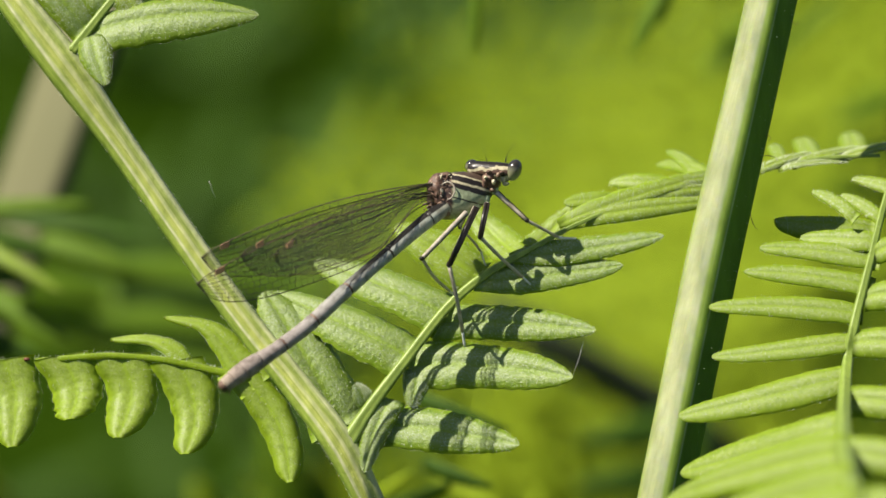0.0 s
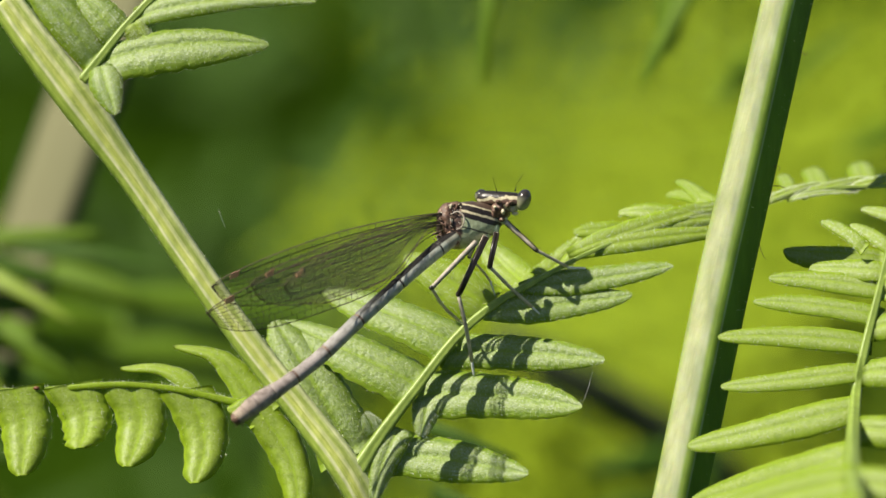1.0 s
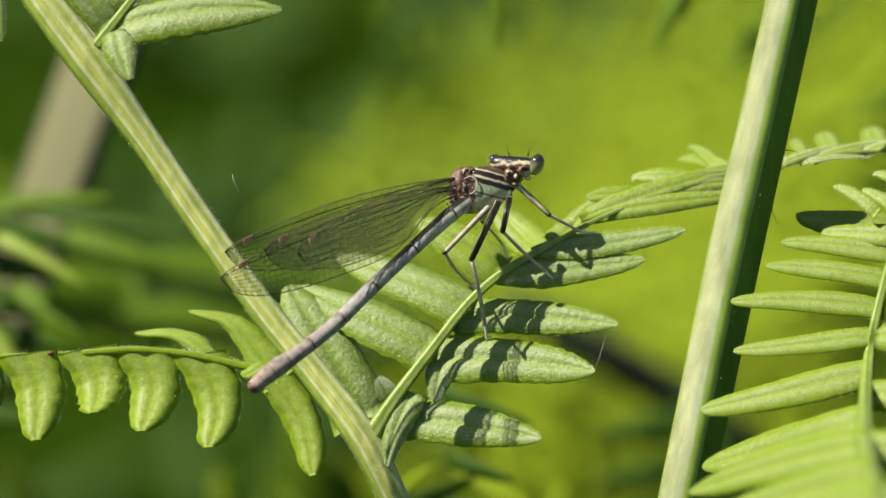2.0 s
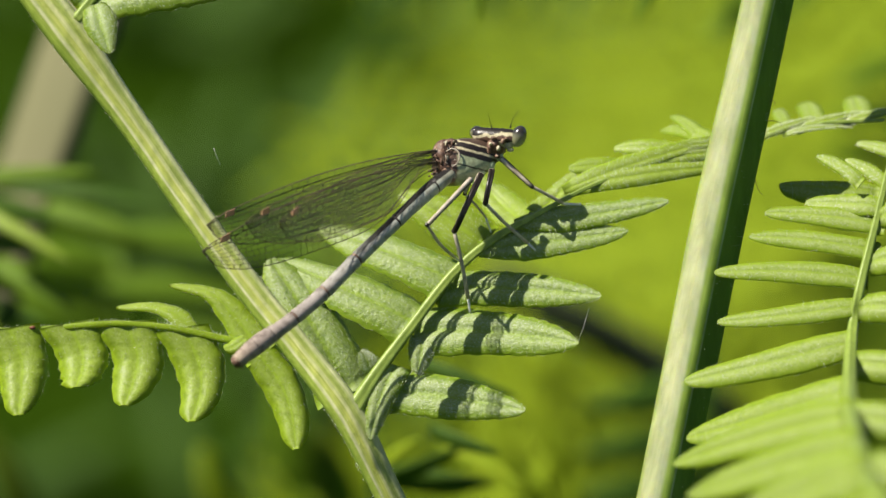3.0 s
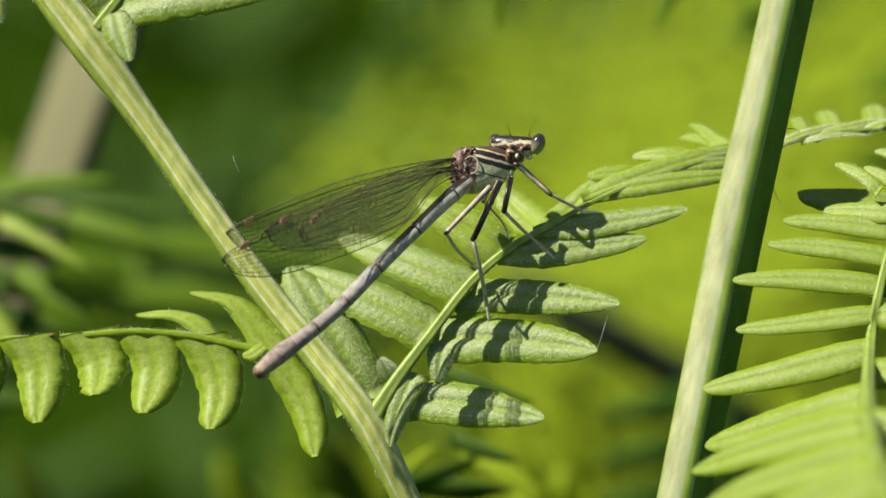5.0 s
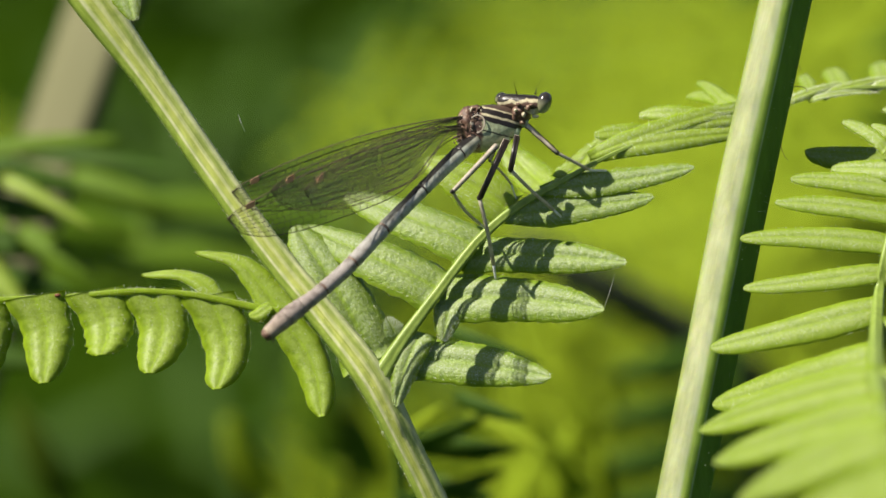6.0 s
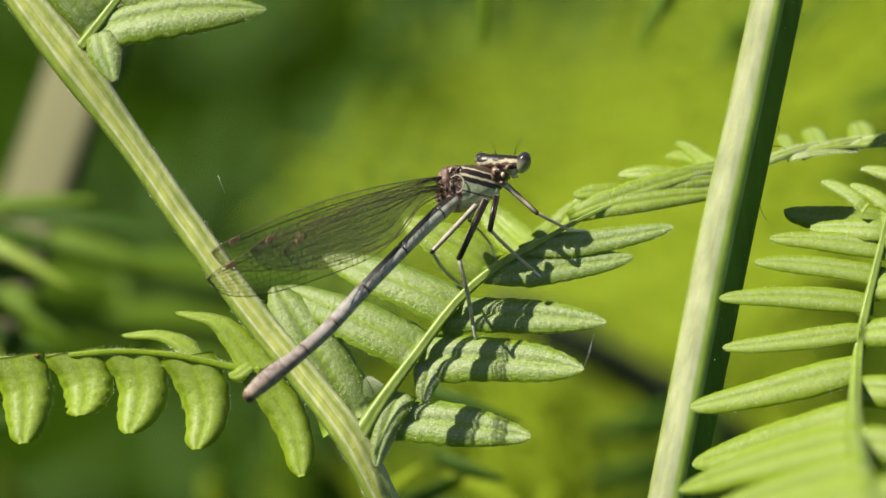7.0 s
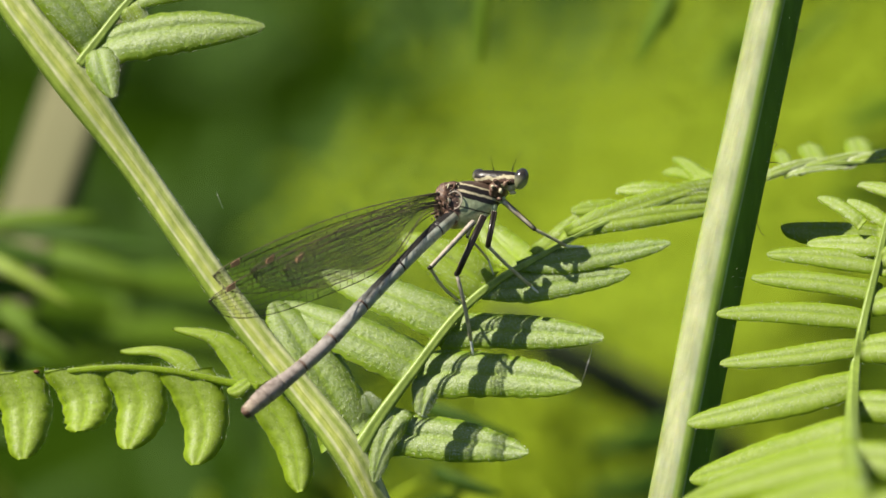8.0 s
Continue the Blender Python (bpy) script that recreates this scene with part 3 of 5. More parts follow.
def lobe(parent, mids, wide_a, wide_b, up=None, material=None, label="", cup=0.4, ns=36, nc=10, thick=0.2, ragged=0.0, straight=0.85, hair=(110, 70)):
    """A hooked leaflet: its midrib bends through the given places; widths in millimetres to each side along it."""
    bm = bmesh.new()
    uv = bm.loops.layers.uv.verify()
    rnd = random.Random(len(ORIGIN))
    line = spline(mids, 12)
    per = len(line) - 1
    wa, wb = spline(list(wide_a), 12), spline(list(wide_b), 12)
    up = up or FACE
    tops, lows = [], []
    ph = rnd.uniform(0, 6)
    for i in range(ns + 1):
        x = i / ns * per
        lo = min(int(x), per - 1)
        mid = line[lo].lerp(line[lo + 1], x - lo)
        t = (line[min(lo + 2, per)] - line[max(lo - 1, 0)]).normalized().lerp((line[-1] - line[0]).normalized(), straight).normalized()
        n = (up - t * up.dot(t)).normalized()
        side = n.cross(t)
        s = i / ns
        end = max(0.03, 1 - max(0, (s - 0.80) / 0.20) ** 2.4) ** 0.5 if i < ns else 0.3
        row, low = [], []
        for j in range(nc + 1):
            c = 2 * j / nc - 1
            wl = wa if c < 0 else wb
            k = x / per * (len(wl) - 1)
            kl = min(int(k), len(wl) - 2)
            half = (wl[kl] + (wl[kl + 1] - wl[kl]) * (k - kl)) * MM * end
            half *= 1 + 0.03 * math.sin(31 * s + ph + 2 * (c < 0)) + 0.03 * math.sin(11 * s + ph) + ragged * (s > 0.7) * math.sin(47 * s + c)
            roll = -cup * half * abs(c) ** 3.0 * min(1, 2.0 * s)
            rib = -0.04 * half * math.exp(-(c / 0.18) ** 2)
            puff = 0.006 * half * math.sin(2 * math.pi * (7 * s - 0.8 * abs(c)) + ph) * (1 - c * c)
            puff += 0.05 * half * math.sin(math.pi * abs(c))
            p = mid + side * c * half + n * (roll + rib + puff)
            row.append(bm.verts.new(p))
            low.append(bm.verts.new(p - n * thick * MM * (1 - 0.5 * abs(c) ** 3)))
        tops.append(row)
        lows.append(low)

    def quad(vs, uvs):
        q = bm.faces.new(vs)
        for lp, c in zip(q.loops, uvs):
            lp[uv].uv = c
    for i in range(ns):
        for j in range(nc):
            cs = ((j / nc, i / ns), ((j + 1) / nc, i / ns), ((j + 1) / nc, (i + 1) / ns), (j / nc, (i + 1) / ns))
            quad((tops[i + 1][j], tops[i + 1][j + 1], tops[i][j + 1], tops[i][j]), cs[::-1])
            quad((lows[i][j], lows[i][j + 1], lows[i + 1][j + 1], lows[i + 1][j]), cs)
        for j, e in ((0, 0.0), (nc, 1.0)):
            vs = (tops[i][j], tops[i + 1][j], lows[i + 1][j], lows[i][j])
            quad(vs[::-1] if j == 0 else vs, ((e, i / ns),) * 4)
    for i, vs in ((0, 1), (ns, -1)):
        quad(([*tops[i], *lows[i][::-1]])[::-vs], ((0.5, i / ns),) * (2 * nc + 2))
    down_hairs(HAIRS.setdefault(parent, bmesh.new()), [[v.co.copy() for v in row] for row in tops], len(ORIGIN), *hair)
    return part("leaflet", bm, material or LEAF, parent, label, origin=mids[0])


FACE = D(-0.10, 0.42, -0.90)


# ---- ground ----
def ground():
    bm = bmesh.new()
    steps = [-400, -120, -40, -12, -5, -3, -2, -1, -0.5, 0, 0.5, 1, 1.5, 2, 2.5, 3, 3.5, 4, 5, 8, 15, 40, 120, 400]
    grid = [[bm.verts.new((x, y, 0.05 * noise.noise((x * 0.9, y * 0.9, 0)) if abs(x) + abs(y) < 20 else 0)) for y in steps] for x in steps]
    for i in range(len(steps) - 1):
        for j in range(len(steps) - 1):
            bm.faces.new((grid[i][j], grid[i + 1][j], grid[i + 1][j + 1], grid[i][j + 1]))
    return tagged(part("ground", bm, SOIL), "woodland ground with leaf litter, coloured dark to carry the shade", "ground", kind="structure")


ground()


# ---- the frond on which the insect sits ----
def rachis_profile(a, s):
    """Rounded, with three ridges along the face and narrow grooves between them."""
    ridges = 0.10 * math.exp(-((a + 0.46) / 0.10) ** 2) + 0.10 * math.exp(-((a - 0.14) / 0.18) ** 2) + 0.08 * math.exp(-((a - 0.95) / 0.28) ** 2)
    return 1 + ridges - 0.10 * math.exp(-((a + 0.22) / 0.10) ** 2) - 0.10 * math.exp(-((a - 0.52) / 0.12) ** 2) - 0.05 * math.exp(-((a + 0.72) / 0.12) ** 2)


def hairs(bm, line, radii, count, length, seed, spread=math.pi):
    rnd = random.Random(seed)
    for _ in range(count):
        i = rnd.randrange(1, len(line) - 1)
        f = rnd.random()
        p = line[i].lerp(line[i + 1], f)
        t = (line[i + 1] - line[i - 1]).normalized()
        a = rnd.uniform(-spread, spread)
        face = (-AWAY + t * AWAY.dot(t)).normalized()
        way = face * math.cos(a) + t.cross(face) * math.sin(a)
        r = radii[i]
        ll = length * rnd.uniform(0.5, 1.3) * MM * (0.35 if abs(a) < 1.15 else 1)
        tip = p + way * (r * 0.93 + ll) + t * ll * rnd.uniform(-0.6, 0.6)
        w = t.cross(way) * 0.028 * MM
        root = p + way * r * 0.9
        a1, a2, a3, b1 = bm.verts.new(root + w), bm.verts.new(root - w), bm.verts.new(root + t * 0.03 * MM), bm.verts.new(tip)
        for q in ((a1, a2, b1), (a2, a3, b1), (a3, a1, b1)):
            bm.faces.new(q)


frond = thing("bracken_frond", V(-5, -30, 0), "bright green bracken frond with spread leafy side branches in sunlight", "fern")
rachis_pts = [V(-41.7, 28.03, 6.5), V(-39.25, 24.66, 6), V(-34.6, 18.52, 5.4), V(-28.93, 10.72, 4.8), V(-22.83, 1.83, 3.8), V(-17.47, -5.64, 2.6), V(-12.35, -12.02, 1.4), V(-7.49, -18.44, 0.4), V(-3.75, -25.91, 1.2), V(0.22, -34.27, 2.5)]
rachis_line = spline(rachis_pts, 10)[::-1]
rachis_r = [r * MM for r in spline([1.6, 1.75, 1.95, 1.5, 1.45, 1.42, 1.45, 1.6, 1.4, 1.35], 10)][::-1]
bm = bmesh.new()
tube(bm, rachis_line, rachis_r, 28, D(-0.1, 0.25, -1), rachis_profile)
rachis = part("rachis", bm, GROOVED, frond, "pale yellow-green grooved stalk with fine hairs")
bm = bmesh.new()
hairs(bm, rachis_line, rachis_r, 2200, 0.36, 4)
part("hair", bm, HAIR, rachis, "fine pale hairs", smooth=False, kind="stuff")


def costa(pts, radii, label="", material=None, parent=None, hair=90, hair_length=0.2, groove=0.14):
    line = spline(pts, 8)
    rr = [r * MM for r in spline(radii, 8)]
    bm = bmesh.new()
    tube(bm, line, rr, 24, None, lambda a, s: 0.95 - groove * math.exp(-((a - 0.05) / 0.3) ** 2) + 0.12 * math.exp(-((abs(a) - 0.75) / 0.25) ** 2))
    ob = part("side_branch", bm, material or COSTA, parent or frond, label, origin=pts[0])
    if hair:
        bm = bmesh.new()
        hairs(bm, line, rr, hair, hair_length, len(ORIGIN))
        part("hair", bm, HAIR, ob, smooth=False, kind="stuff")
    return ob


# the branch under the insect
branch = costa([V(-7.1, -18.39, 0.05), V(-4.63, -14.54, 0.35), V(-1.32, -10.15, 1.15), V(2.82, -4.92, 2.15), V(6.7, -1.61, 2.85), V(11.14, 0.89, 3.55), V(15.88, 3.39, 4.35), V(20.93, 5.34, 5.9), V(26.58, 7.2, 7.4), V(30.55, 8, 8.4), V(35.62, 8.96, 8.9), V(40.1, 9.8, 8.9), V(45.7, 10.02, 8.9)],
               [0.99, 0.688, 0.55, 0.495, 0.44, 0.302, 0.22, 0.193, 0.193, 0.193, 0.22, 0.22, 0.165], "green side branch with two rows of leaflets")
# lower side, away from the node
leaflet(branch, V(-4.63, -16.03, 0.8), V(9.72, -18.08, -3.5), 2.365, 2.31, root=1.0, cup=0.16, bow=0.02, blunt=0.58, arch=0.0, point=2.9, wave=0.045, material=LEAF_PALE)
leaflet(branch, V(-2.7, -13.71, 0.4), V(-5.27, -20.91, -1), 1.54, 1.54, root=1.05, cup=0.2, bow=-0.04, wave=0.04, material=LEAF_PALE)
leaflet(branch, V(-1.05, -10.33, 2.1), V(14.93, -11.6, -2.7), 2.585, 2.53, root=1.0, cup=0.16, bow=0.03, blunt=0.58, arch=0.0, point=2.9, wave=0.045, material=LEAF_PALE)
leaflet(branch, V(0.06, -10.98, 1.5), V(-0.66, -14.59, 0.6), 1.43, 1.43, root=1.05, cup=0.2, wave=0.04, material=LEAF_PALE)
leaflet(branch, V(1.55, -6.14, 3.2), V(17.27, -7.1, 0.1), 1.98, 1.925, root=1.0, cup=0.16, bow=0.02, blunt=0.58, arch=0.0, point=3.0, wave=0.045, material=LEAF_PALE)
leaflet(branch, V(5.31, -2.38, 2.6), V(20.03, -0.77, 3), 1.65, 1.76, root=0.5, cup=0.16, bow=-0.01, arch=0.0, point=3.4, groove=0.05, wave=0.045, material=LEAF_PALE)
leaflet(branch, V(8.91, 0.06, 3.3), V(24.05, 2.16, 3.8), 1.375, 1.485, root=0.4, cup=0.16, bow=-0.02, arch=0.0, point=3.4, groove=0.05, wave=0.045, material=LEAF_PALE)
leaflet(branch, V(15.06, 3.61, 5), V(29.76, 5.52, 6.5), 1.05, 1.0, D(0.1, 0.35, -0.93), root=0.8, cup=0.2, point=4, groove=0.04)
leaflet(branch, V(19.54, 5.62, 6), V(30.77, 7.04, 7.5), 0.85, 0.8, D(0.1, 0.35, -0.93), root=0.8, cup=0.2, point=4, groove=0.04)
leaflet(branch, V(23.18, 7.19, 6.5), V(31.36, 7.99, 8), 0.55, 0.5, D(0.1, 0.35, -0.93), root=0.8, cup=0.2, point=4, groove=0.04)
leaflet(branch, V(35.59, 8.78, 8.5), V(42.62, 9.47, 9), 0.3, 0.3, D(0, 0.6, -0.8), root=0.8, cup=0.2)
# upper side
leaflet(branch, V(-7.27, -16.36, 0.7), V(-15.15, -3.30, 5.0), 3.35, 3.35, D(0.05, 0.62, -0.78), root=0.95, cup=0.22, wave=0.05, material=LEAF_PALE, blunt=0.45)
leaflet(branch, V(-5.07, -14.27, 0.7), V(-6.16, -12.33, 0.4), 1.045, 0.935, root=0.8, cup=0.24, wave=0.05, material=LEAF_PALE)
leaflet(branch, V(-0.88, -9.44, 1.6), V(-14.27, -3.40, 6.5), 2.75, 2.85, D(0.05, 0.62, -0.78), root=1.05, cup=0.22, bow=0.03, wave=0.05, material=LEAF_PALE)
leaflet(branch, V(2.82, -5.36, 2.5), V(-10.29, -0.34, 8), 2.5, 2.65, D(0.05, 0.62, -0.78), root=1.05, cup=0.22, bow=0.02, wave=0.05, material=LEAF_PALE, blunt=0.5)
leaflet(branch, V(5.98, -1.94, 3.4), V(-2.34, 3.12, 5.8), 2.42, 2.53, wave=0.06, root=1.0, cup=0.21, bow=0.0)
leaflet(branch, V(9.77, 0.28, 4.6), V(4.39, 5.79, 11), 1.87, 1.87, root=0.8, cup=0.10, arch=-0.12, wave=0.06)
leaflet(branch, V(11.16, 1.17, 4.6), V(14.99, 4.98, 8.5), 1.65, 1.43, D(-0.1, 0.6, -0.8), root=0.9, cup=0.10, arch=-0.08, wave=0.06)
leaflet(branch, V(13.78, 3.28, 5), V(30.24, 8.44, 8), 0.7, 1.15, D(0.1, 0.35, -0.93), root=0.55, cup=0.1, puff=0.05, wave=0.09, point=4, groove=0.03)
leaflet(branch, V(20.42, 5.30, 7), V(14.32, 5.41, 6.5), 0.95, 1.1, D(0.05, 0.4, -0.91), root=0.95, cup=0.15, puff=0.04, wave=0.06, blunt=0.42, bow=-0.04, groove=0.04, hair=(40, 120))
leaflet(branch, V(25.49, 6.99, 8), V(18.89, 7.40, 9.5), 0.95, 1.05, D(0.05, 0.4, -0.91), root=0.95, cup=0.15, puff=0.04, wave=0.06, blunt=0.42, bow=-0.03, groove=0.04, hair=(40, 120))
leaflet(branch, V(28.51, 8.51, 12), V(24.15, 9.44, 20), 0.95, 1.0, D(0.05, 0.4, -0.91), LEAF_COMB, root=0.95, cup=0.2, blunt=0.42, groove=0.04, hair=(20, 40))
leaflet(branch, V(27.72, 8.64, 13), V(25.18, 10.82, 20), 0.9, 0.8, D(0.05, 0.4, -0.91), LEAF_COMB, root=0.95, cup=0.2, blunt=0.5, groove=0.04, hair=(20, 40))
leaflet(branch, V(33.35, 8.56, 8.6), V(38.92, 10.37, 9.6), 0.55, 0.5, D(0.1, 0.5, -0.85), root=0.8, cup=0.3)
leaflet(branch, V(37.01, 9.18, 8.8), V(43.83, 10.89, 10), 0.55, 0.55, D(0.1, 0.5, -0.85), root=0.8, cup=0.3)
leaflet(branch, V(41.50, 9.75, 9), V(48.60, 11.39, 10), 0.55, 0.55, D(0.1, 0.5, -0.85), root=0.8, cup=0.3)
leaflet(branch, V(36.26, 9.79, 14), V(35.99, 11.42, 24), 0.7, 0.8, FACE, LEAF_COMB, root=0.95, cup=0.25, puff=0.0, blunt=0.45, point=3, hair=(30, 60))
leaflet(branch, V(39.68, 10.09, 18), V(39.21, 12.25, 30), 1.2, 1.2, FACE, LEAF_COMB, root=0.95, cup=0.25, puff=0.0, blunt=0.45, point=3, hair=(30, 60))
leaflet(branch, V(44.36, 10.43, 18), V(44.29, 12.90, 30), 1.2, 1.5, FACE, LEAF_COMB, root=0.95, cup=0.25, puff=0.0, blunt=0.45, point=3, hair=(30, 60))

# the branch on the other side of the stalk
HANG = D(-0.04, 0.45, -0.89)
left = costa([V(-16.40, -11.82, 2), V(-19.55, -11.16, 2), V(-22.31, -10.55, 2), V(-25.07, -10.00, 2), V(-29.49, -9.61, 2), V(-33.36, -9.78, 2), V(-37.81, -10.17, 2.5), V(-43.39, -10.35, 3), V(-48.09, -10.68, 3), V(-56.12, -11.31, 4)],
             [0.5, 0.42, 0.38, 0.36, 0.34, 0.34, 0.34, 0.34, 0.34, 0.3], "hairy side branch with curled leaflets", LEAF, hair=1100, hair_length=0.34, groove=0.0)


lobe(left, [V(-16.89, -11.81, 1.6), V(-14.33, -14.94, 1), V(-12.98, -18.10, 0), V(-12.45, -21.77, -1.4)], (1.64, 1.75, 1.64, 0.98), (1.64, 1.86, 1.75, 1.09), HANG, cup=0.5, straight=0.3)
lobe(left, [V(-23.58, -10.00, 2), V(-22.06, -13.18, 1.4), V(-21.74, -16.02, 0.3), V(-22.61, -19.04, -1.2)], (2.75, 2.42, 2.09, 1.32), (2.7, 2.42, 2.09, 1.43), HANG)
lobe(left, [V(-29.22, -9.44, 2), V(-28.02, -12.52, 1.4), V(-28.23, -14.92, 0.3), V(-29.14, -17.45, -1.2)], (2.95, 2.53, 2.2, 1.43), (2.95, 2.58, 2.2, 1.43), HANG)
lobe(left, [V(-34.74, -9.55, 2), V(-33.43, -12.19, 1.4), V(-33.30, -13.92, 0.3), V(-33.80, -15.64, -1.2)], (2.95, 2.48, 2.2, 1.43), (2.95, 2.48, 2.2, 1.54), HANG, ragged=0.06)
lobe(left, [V(-40.54, -9.94, 2), V(-39.33, -12.80, 1.4), V(-39.19, -15.14, 0.3), V(-39.40, -18.33, -1.2)], (3.0, 2.53, 2.2, 1.38), (3.0, 2.53, 2.2, 1.43), HANG)
lobe(left, [V(-46, -10.89, 2.6), V(-45.33, -13.21, 2.5), V(-45.19, -15.69, 2.2), V(-45.72, -18.17, 2)], (2.97, 2.53, 2.09, 1.32), (2.97, 2.53, 1.87, 1.21), HANG)
lobe(left, [V(-51.64, -11.22, 2.6), V(-51.08, -13.76, 2.5), V(-51.05, -15.97, 2.2), V(-51.58, -18.17, 2)], (2.86, 2.53, 2.09, 1.32), (2.86, 2.53, 1.87, 1.21), HANG)
lobe(left, [V(-17.42, -11.08, 1.2), V(-18.07, -11.52, 0.9), V(-18.73, -11.95, 0.7), V(-19.49, -12.06, 0.6)], (0.49, 0.77, 0.77, 0.49), (0.49, 0.71, 0.71, 0.49), HANG, hair=(30, 20))
lobe(left, [V(-15.67, -12.64, 1.6), V(-19.03, -8.35, 2.8), V(-21.15, -6.59, 3.4), V(-24.95, -5.82, 4)], (1.98, 1.54, 0.88, 0.39), (1.98, 1.32, 0.71, 0.39), D(-0.25, 0.62, -0.74), cup=0.35, straight=0.3, hair=(140, 120))
lobe(left, [V(-22.65, -10.33, 2.2), V(-24.23, -8.79, 2.8), V(-26.58, -7.92, 3.4), V(-30.16, -7.98, 4)], (0.8, 1.1, 0.77, 0.39), (0.6, 0.9, 0.60, 0.39), D(-0.2, 0.7, -0.68), cup=0.35, straight=0.3, hair=(140, 120))

bm = bmesh.new()
ellipsoid(bm, V(-38.21, -9.94, 1.9), RIGHT * 0.32 * MM, AWAY * 0.2 * MM, UP * 0.2 * MM, 8, 6)
part("brown_scale", bm, BROWN_SCALE, left, "tiny red-brown scale")

# the branch above, at the top of the stalk
top = costa([V(-33.97, 20.15, 4.6), V(-32.14, 22.54, 4.6), V(-29.95, 25.34, 5.1), V(-26.92, 28.7, 5.6), V(-23.07, 32.94, 6.6)], [0.605, 0.495, 0.44, 0.44, 0.385], "green side branch with spread leaflets")
leaflet(top, V(-32.41, 22.14, 4.4), V(-15.64, 23.79, 4.1), 3.0, 2.035, wave=0.06, root=0.75, cup=0.2, bow=0.03, point=2.4, material=LEAF_PALE)
leaflet(top, V(-32.15, 21.79, 3.4), V(-30.46, 16.78, 1.0), 1.705, 1.65, root=0.7, cup=0.35, material=LEAF_PALE)
leaflet(top, V(-29, 26.45, 5), V(-11.05, 28.03, 4.6), 1.32, 1.98, root=0.75, cup=0.3, bow=0.03, material=LEAF_PALE)
leaflet(top, V(-28.99, 26.16, 4.8), V(-27.53, 23.93, 4.6), 1.65, 1.32, root=0.8, cup=0.35)
leaflet(top, V(-32.45, 22.28, 5), V(-40.35, 31.27, 6.6), 2.42, 1.98, root=0.8, cup=0.4, material=LEAF_PALE)
leaflet(top, V(-30.5, 24.78, 5), V(-34.5, 29.04, 6.6), 2.2, 1.98, root=0.8, cup=0.4, material=LEAF_PALE)
leaflet(top, V(-24.7, 30.93, 5.6), V(-8.01, 32.32, 5.6), 1.32, 1.87, root=0.8, cup=0.3)
# the opposite branch at that node, beyond the picture
side = costa([V(-40.32, 25.95, 6.2), V(-43.68, 27.08, 6.4), V(-47.04, 27.92, 6.6), V(-52.1, 28.78, 7)], [0.495, 0.44, 0.385, 0.33], hair=40)
leaflet(side, V(-44.31, 27.22, 6), V(-43.38, 20.74, 5.5), 1.43, 1.1, HANG, root=0.8, cup=0.4)


# ---- the tall stalk ----
def stipe_profile(a, s):
    """A blunt roof towards the viewer: one broad face, a ridge, and a steep face with a fine rib."""
    steep = 0.76 / max(0.2, math.cos(a - 0.86))
    around = min(0.98, 0.94 / max(0.2, math.cos(a + 0.82)))
    flat = min(around, steep) if a > 0.86 else (around ** -16 + steep ** -16) ** (-1 / 16)
    return flat + 0.02 * math.exp(-((a - 0.24) / 0.05) ** 2)


stalk = thing("fern_stalk", V(18.37, -36.02, -3), "thick smooth pale green bracken stalk, its lit side painted paler", "fern stalk")
stalk_line = spline([V(38.38, 42.75, 2), V(36.08, 32.63, 1), V(34.16, 24.26, 0), V(31.43, 12.14, -0.5), V(28.63, 0.00, -1), V(26.13, -11.94, -2), V(23.73, -23.29, -3), V(21.11, -35.63, -4), V(16.63, -56.83, -6)], 10)[::-1]
stalk_r = [r * MM for r in spline([2.55, 2.55, 2.55, 2.6, 2.7, 2.65, 2.6, 2.6, 2.65], 10)][::-1]
bm = bmesh.new()
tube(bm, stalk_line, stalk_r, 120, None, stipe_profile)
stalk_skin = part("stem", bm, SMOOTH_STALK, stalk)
bm = bmesh.new()
hairs(bm, stalk_line, stalk_r, 700, 0.2, 9)
part("hair", bm, HAIR, stalk_skin, "tiny pale hairs", smooth=False, kind="stuff")
for pts in ((V(33.22, 9.85, 0), V(34.14, 9.83, -1), V(34.69, 9.61, -1), V(34.8, 9.28, -1)), (V(33.11, 11.05, 0), V(33.81, 11.8, -1), V(34.2, 11.58, -1), V(33.98, 11.25, -1)),
            (V(32.23, 5, 0), V(32.27, 3.9, -1), V(32.6, 3.02, -1), V(32.93, 2.69, -1)), (V(36.08, 23.16, 0), V(36.67, 22.56, -1), V(36.89, 22.89, -1))):
    bm = bmesh.new()
    ln = spline(list(pts), 6)
    tube(bm, ln, [0.05 * MM * (1 - 0.7 * i / len(ln)) for i in range(len(ln))], 5)
    part("curled_hair", bm, CURL, stalk, "thin brown curled hair")

# ---- the frond beyond the tall stalk ----
second = thing("bracken_frond", V(44.11, -24.22, -20), "bright green bracken frond whose leaflets point at the tall stalk", "fern")
comb = costa([V(46.65, 10.41, -4.5), V(44.92, 5.49, -5.5), V(43.2, -1.03, -6.5), V(41.72, -6.44, -8), V(40.65, -11.24, -11), V(38, -16, -40), V(36, -20, -75), V(35, -22, -105), V(35, -26, -130)],
             [0.28, 0.34, 0.42, 0.5, 0.58, 0.7, 0.85, 0.95, 0.95], "green midrib with comb-like leaflets", COSTA, second)
BACK = D(-0.30, 0.42, -0.85)
leaflet(comb, V(41.93, 3.75, -6.2), V(38.03, 6.39, -3.2), 0.713, 0.713, BACK, LEAF_COMB, root=0.9, cup=0.14, arch=0.02, bow=-0.06, blunt=0.45, point=2.8, groove=0.02, hair=(40, 110))
